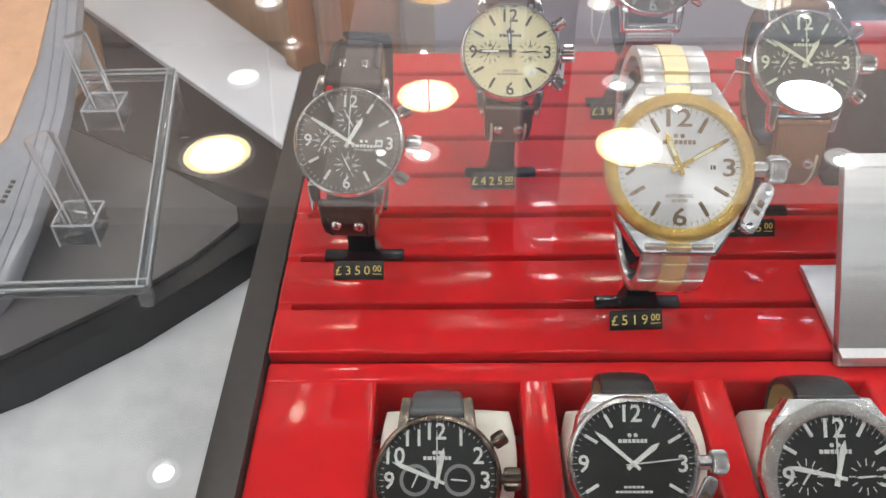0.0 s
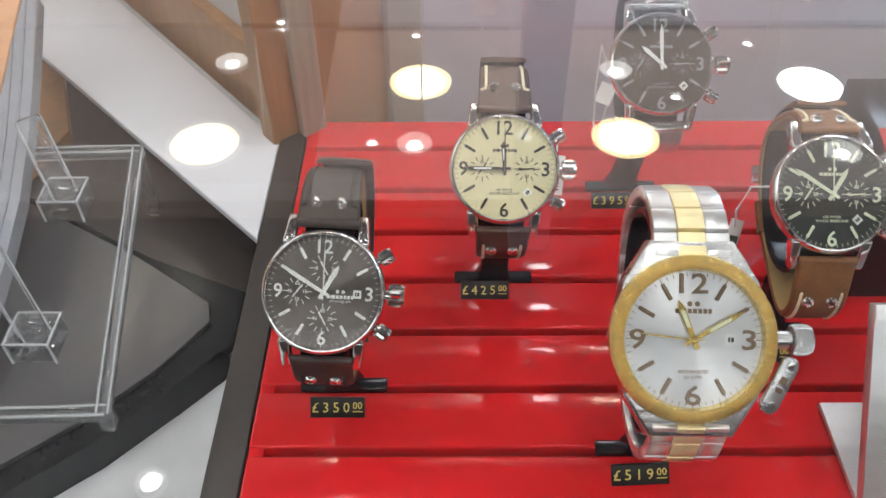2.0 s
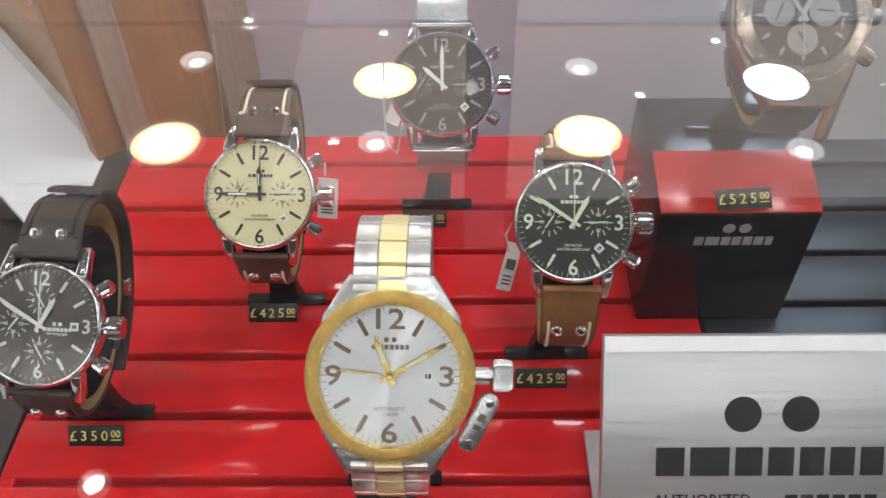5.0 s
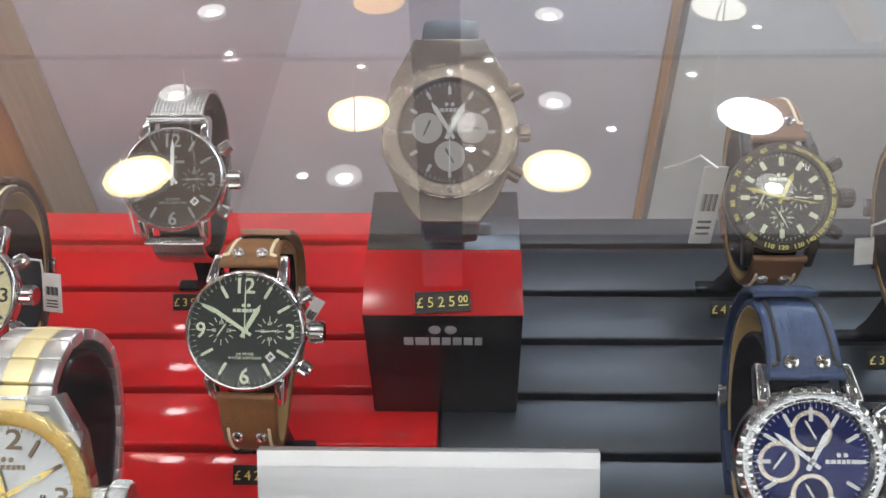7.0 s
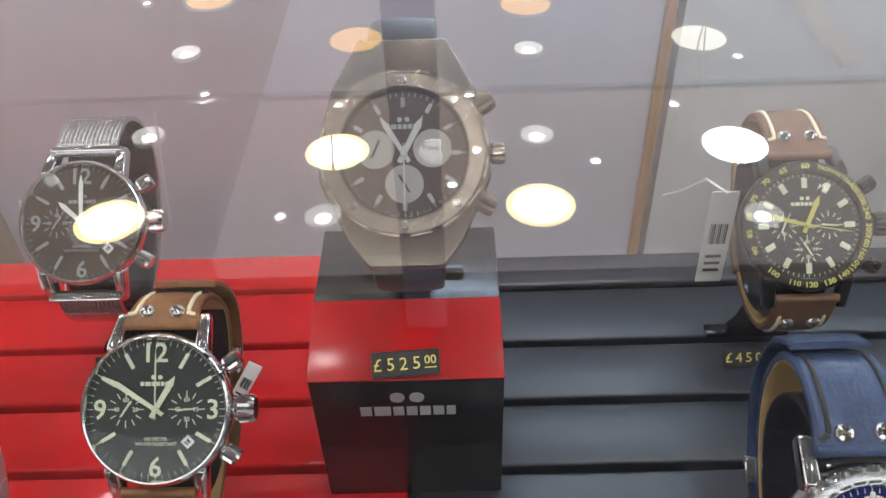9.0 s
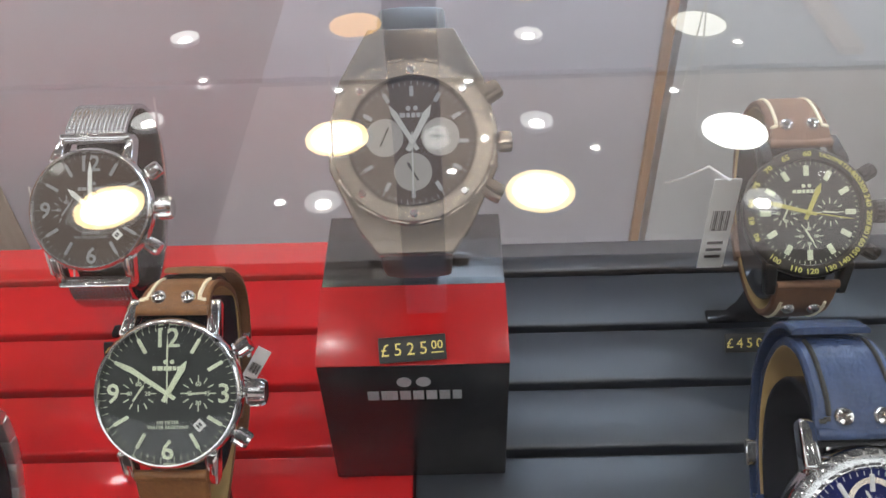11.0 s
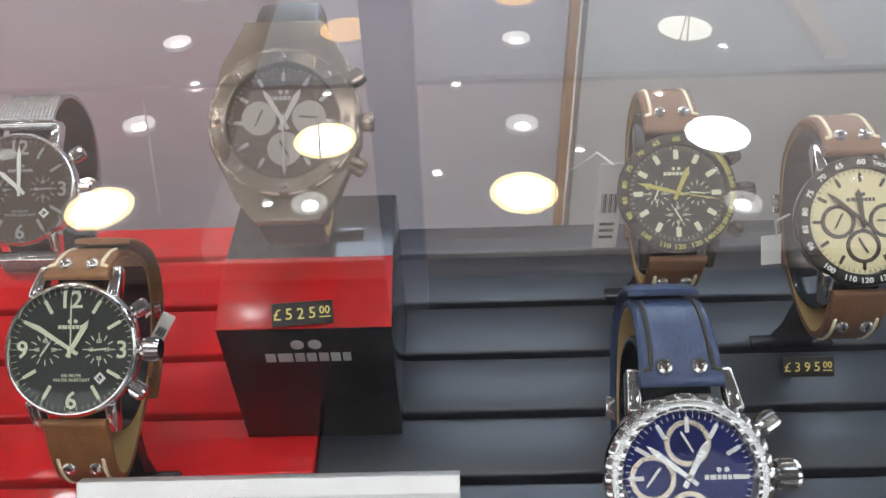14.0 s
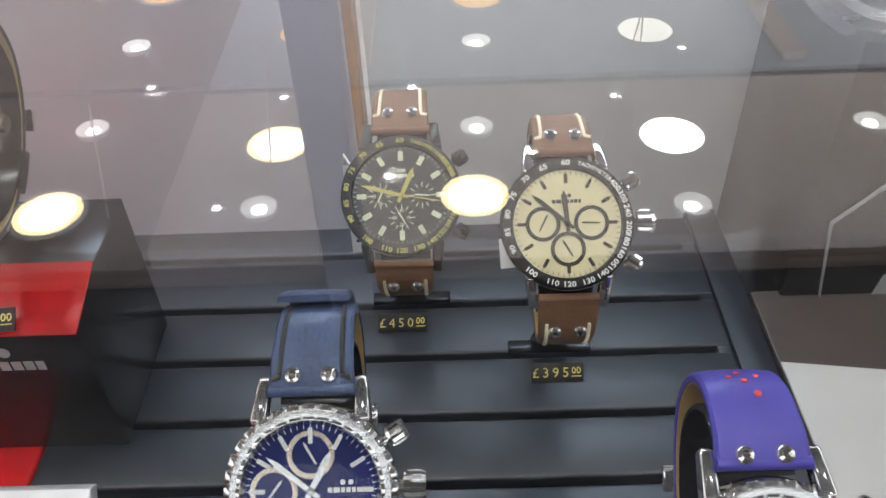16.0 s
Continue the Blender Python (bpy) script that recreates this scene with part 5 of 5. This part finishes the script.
o = bd.matrix_basis.inverted()
part("body", block((0.650, 0.476, 0.915), (0.175, 0.10, 0.195), 0.0015, o), M["box_black"], bd)
yy = 0.4252
outl = [(0.640, yy, 0.995), (0.574, yy, 0.9215), (0.584, yy, 0.857), (0.72, yy, 0.852)]
part("outline", tube([Vector(p) for p in outl], 0.0011, 4), M["grey_print"], bd, "white printed outline", o)
part("print", bars([0.012, 0.014, 0.012, 0.011, 0.012, 0.011, 0.012], 0.016, 0.0025), M["grey_print"], bd, "bold white lettering", o @ Matrix.Translation((0.6190, yy, 0.908)) @ pose(0, 0, 0, 90, 0, 0) @ pose(0, 0, 0, 0, 0, 82), smooth=False)
tagged(part("paper_card", prism([(0.549, 0.383), (0.640, 0.370), (0.600, 0.240), (0.549, 0.250)], 0.8762, 0.8772), M["card"], label="white card lying beside the black tray", smooth=False), category="card")
setting("card_shelf", block((0.66, 0.30, 0.8465), (0.222, 0.26, 0.057), 0.001), M["cabinet"], "dark ledge beside the black tray", "ledge")
rd = empty("ring_display", Matrix.Translation((0.569, 0.445, 1.0375)) @ pose(0, 0, 0, 45, 0, 0), "steel-ringed dark display dial standing on the printed box", "display dial")
part("ring", lathe([(0.0235, 0.0), (0.025, 0.0055), (0.030, 0.007), (0.033, 0.004), (0.0337, -0.004), (0.030, -0.008), (0.0235, -0.006)], 72, close=True), M["steel_brushed"], rd, "broad brushed steel ring")
part("face", lathe([(0.0, 0.002), (0.0240, 0.002), (0.0240, -0.004), (0.0, -0.004)], 48), M["dial_black"], rd)

# ---- strings and swing tags on the watches ----
string_tag([(0.085, 0.432, 0.952), (0.079, 0.425, 0.968), (0.078, 0.420, 0.948), (0.0785, 0.415, 0.930), (0.083, 0.420, 0.920), (0.086, 0.425, 0.935)], (0.083, 0.419, 0.945), pose(0, 0, 0, 50, 0, -35), (0.008, 0.010), False)
string_tag([(0.150, 0.362, 0.935), (0.138, 0.356, 0.940), (0.133, 0.352, 0.930), (0.135, 0.352, 0.920)], (0.1355, 0.352, 0.910), pose(0, 0, 0, 55, 25, 8), (0.007, 0.022))
string_tag([(0.361, 0.436, 0.953), (0.356, 0.450, 0.950), (0.352, 0.468, 0.930), (0.3508, 0.488, 0.912)], (0.362, 0.4395, 0.926), pose(0, 0, 0, 86, 0, 0), (0.0115, 0.048))
string_tag([(0.428, 0.400, 0.952), (0.425, 0.404, 0.945), (0.4285, 0.406, 0.935)], (0.4286, 0.407, 0.926), pose(0, 0, 0, 60, 0, 6), (0.009, 0.013), False)
string_tag([(0.050, 0.372, 0.955), (0.055, 0.374, 0.952), (0.0548, 0.372, 0.947)], (0.0546, 0.3716, 0.934), pose(0, 0, 0, 60, 0, -8), (0.009, 0.018))
string_tag([(0.180, 0.338, 0.965), (0.178, 0.345, 0.960), (0.1755, 0.350, 0.954)], (0.1745, 0.353, 0.940), pose(0, 0, 0, 62, 30, -12), (0.0050, 0.018))

# ---- downlights ----
def downlight(x, y, r, glow, label, cat="downlight"):
    d = empty("downlight", Matrix.Translation((x, y, CEIL)), label, "downlight", "ceiling downlights")
    part("ring", lathe([(r, 0.0), (r, -0.004), (r * 1.10, -0.006), (r * 1.16, -0.003), (r * 1.16, 0.0)], 40), M["lamp_ring"], d)
    if glow is M["lamp_warm"]:
        part("core", lathe([(0.0, -0.0032), (r * 0.80, -0.0032)], 40), M["lamp_core"], d, "white glowing middle")
        part("lens", lathe([(r * 0.80, -0.003), (r, -0.003)], 40), glow, d, "amber glowing edge")
    else:
        part("lens", lathe([(0.0, -0.003), (r, -0.003)], 40), glow, d, "glowing lens")
    return d


def spotlight(x, y, r, z=CEIL):
    d = empty("spotlight", Matrix.Translation((x, y, z)), "small recessed spotlight with a bright lens", "spotlight", "ceiling spotlights")
    part("ring", lathe([(r * 0.62, 0.0), (r * 0.70, -0.010), (r * 0.95, -0.012), (r, -0.006), (r, 0.0)], 32), M["lamp_ring"], d)
    part("lens", lathe([(0.0, -0.006), (r * (0.44 if r > 0.03 else 0.62), -0.004)], 28), M["lamp_spot"], d, "glowing lens")
    if r > 0.03:
        # Ring glows by itself, in place of light from the lens.
        part("reflector", lathe([(r * 0.46, -0.0045), (r * 0.60, -0.0080), (r * 0.72, -0.0120), (r * 0.98, -0.0135)], 32), M["reflector"], d, "reflector ring with a glow of its own")
    return d


for x, y, g_ in ((-0.064, 2.033, "lamp_warm"), (0.463, 1.779, "lamp_warm"), (1.005, 2.014, "lamp_cool"), (-0.606, 1.760, "lamp_warm"), (1.05, 2.618, "lamp_dim"), (0.516, 2.902, "lamp_amber"), (-0.613, 3.024, "lamp_amber"), (-0.06, 2.678, "lamp_amber")):
    downlight(x, y, 0.086, M[g_], "round recessed ceiling downlight, " + {"lamp_warm": "warm and bright", "lamp_cool": "white and bright", "lamp_dim": "pale and dim", "lamp_amber": "amber and dim"}[g_])
for x, y in ((-0.073, 1.747), (0.989, 1.707), (0.480, 2.076), (-0.602, 2.125), (1.549, 2.038), (0.498, 2.566), (-0.605, 2.607)):
    spotlight(x, y, 0.046)
for x, y in ((0.623, 1.949), (-0.180, 1.754), (0.245, 1.863), (0.885, 2.215), (-0.492, 2.347), (1.138, 2.482), (-0.08, 2.268), (-0.834, 2.993), (0.30, 2.30)):
    spotlight(x, y, 0.020)
spotlight(-0.504, 0.81, 0.028)
# Unseen lamps added overhead to brighten the trays and dials.
for x, y in ((-0.45, 0.35), (0.25, 0.40), (1.0, 0.35), (0.25, -0.45), (-0.75, -0.30), (1.15, -0.35)):
    downlight(x, y, 0.050, M["lamp_front"], "unseen downlight added in the bulkhead to light the trays")

# ---- thin wires from the ceiling ----
for a_, b_ in (((0.951, 2.287, 2.05), (0.754, 1.796, CEIL)), ((0.951, 2.287, 2.05), (0.855, 1.845, CEIL)), ((0.061, 2.386, 2.05), (0.150, 1.788, CEIL)), ((-0.060, 2.041, 2.05), (-0.055, 1.848, CEIL)), ((0.172, 2.038, 2.05), (0.175, 1.858, CEIL)), ((-0.451, 1.852, 2.05), (-0.445, 1.732, CEIL))):
    w_ = tagged(part("hanging_wire", tube([a_, tuple((p + q) / 2 for p, q in zip(a_, b_)), b_], 0.0024), M["wire"], label="thin brass wire hung from the ceiling"), category="wire", group="hanging wires")
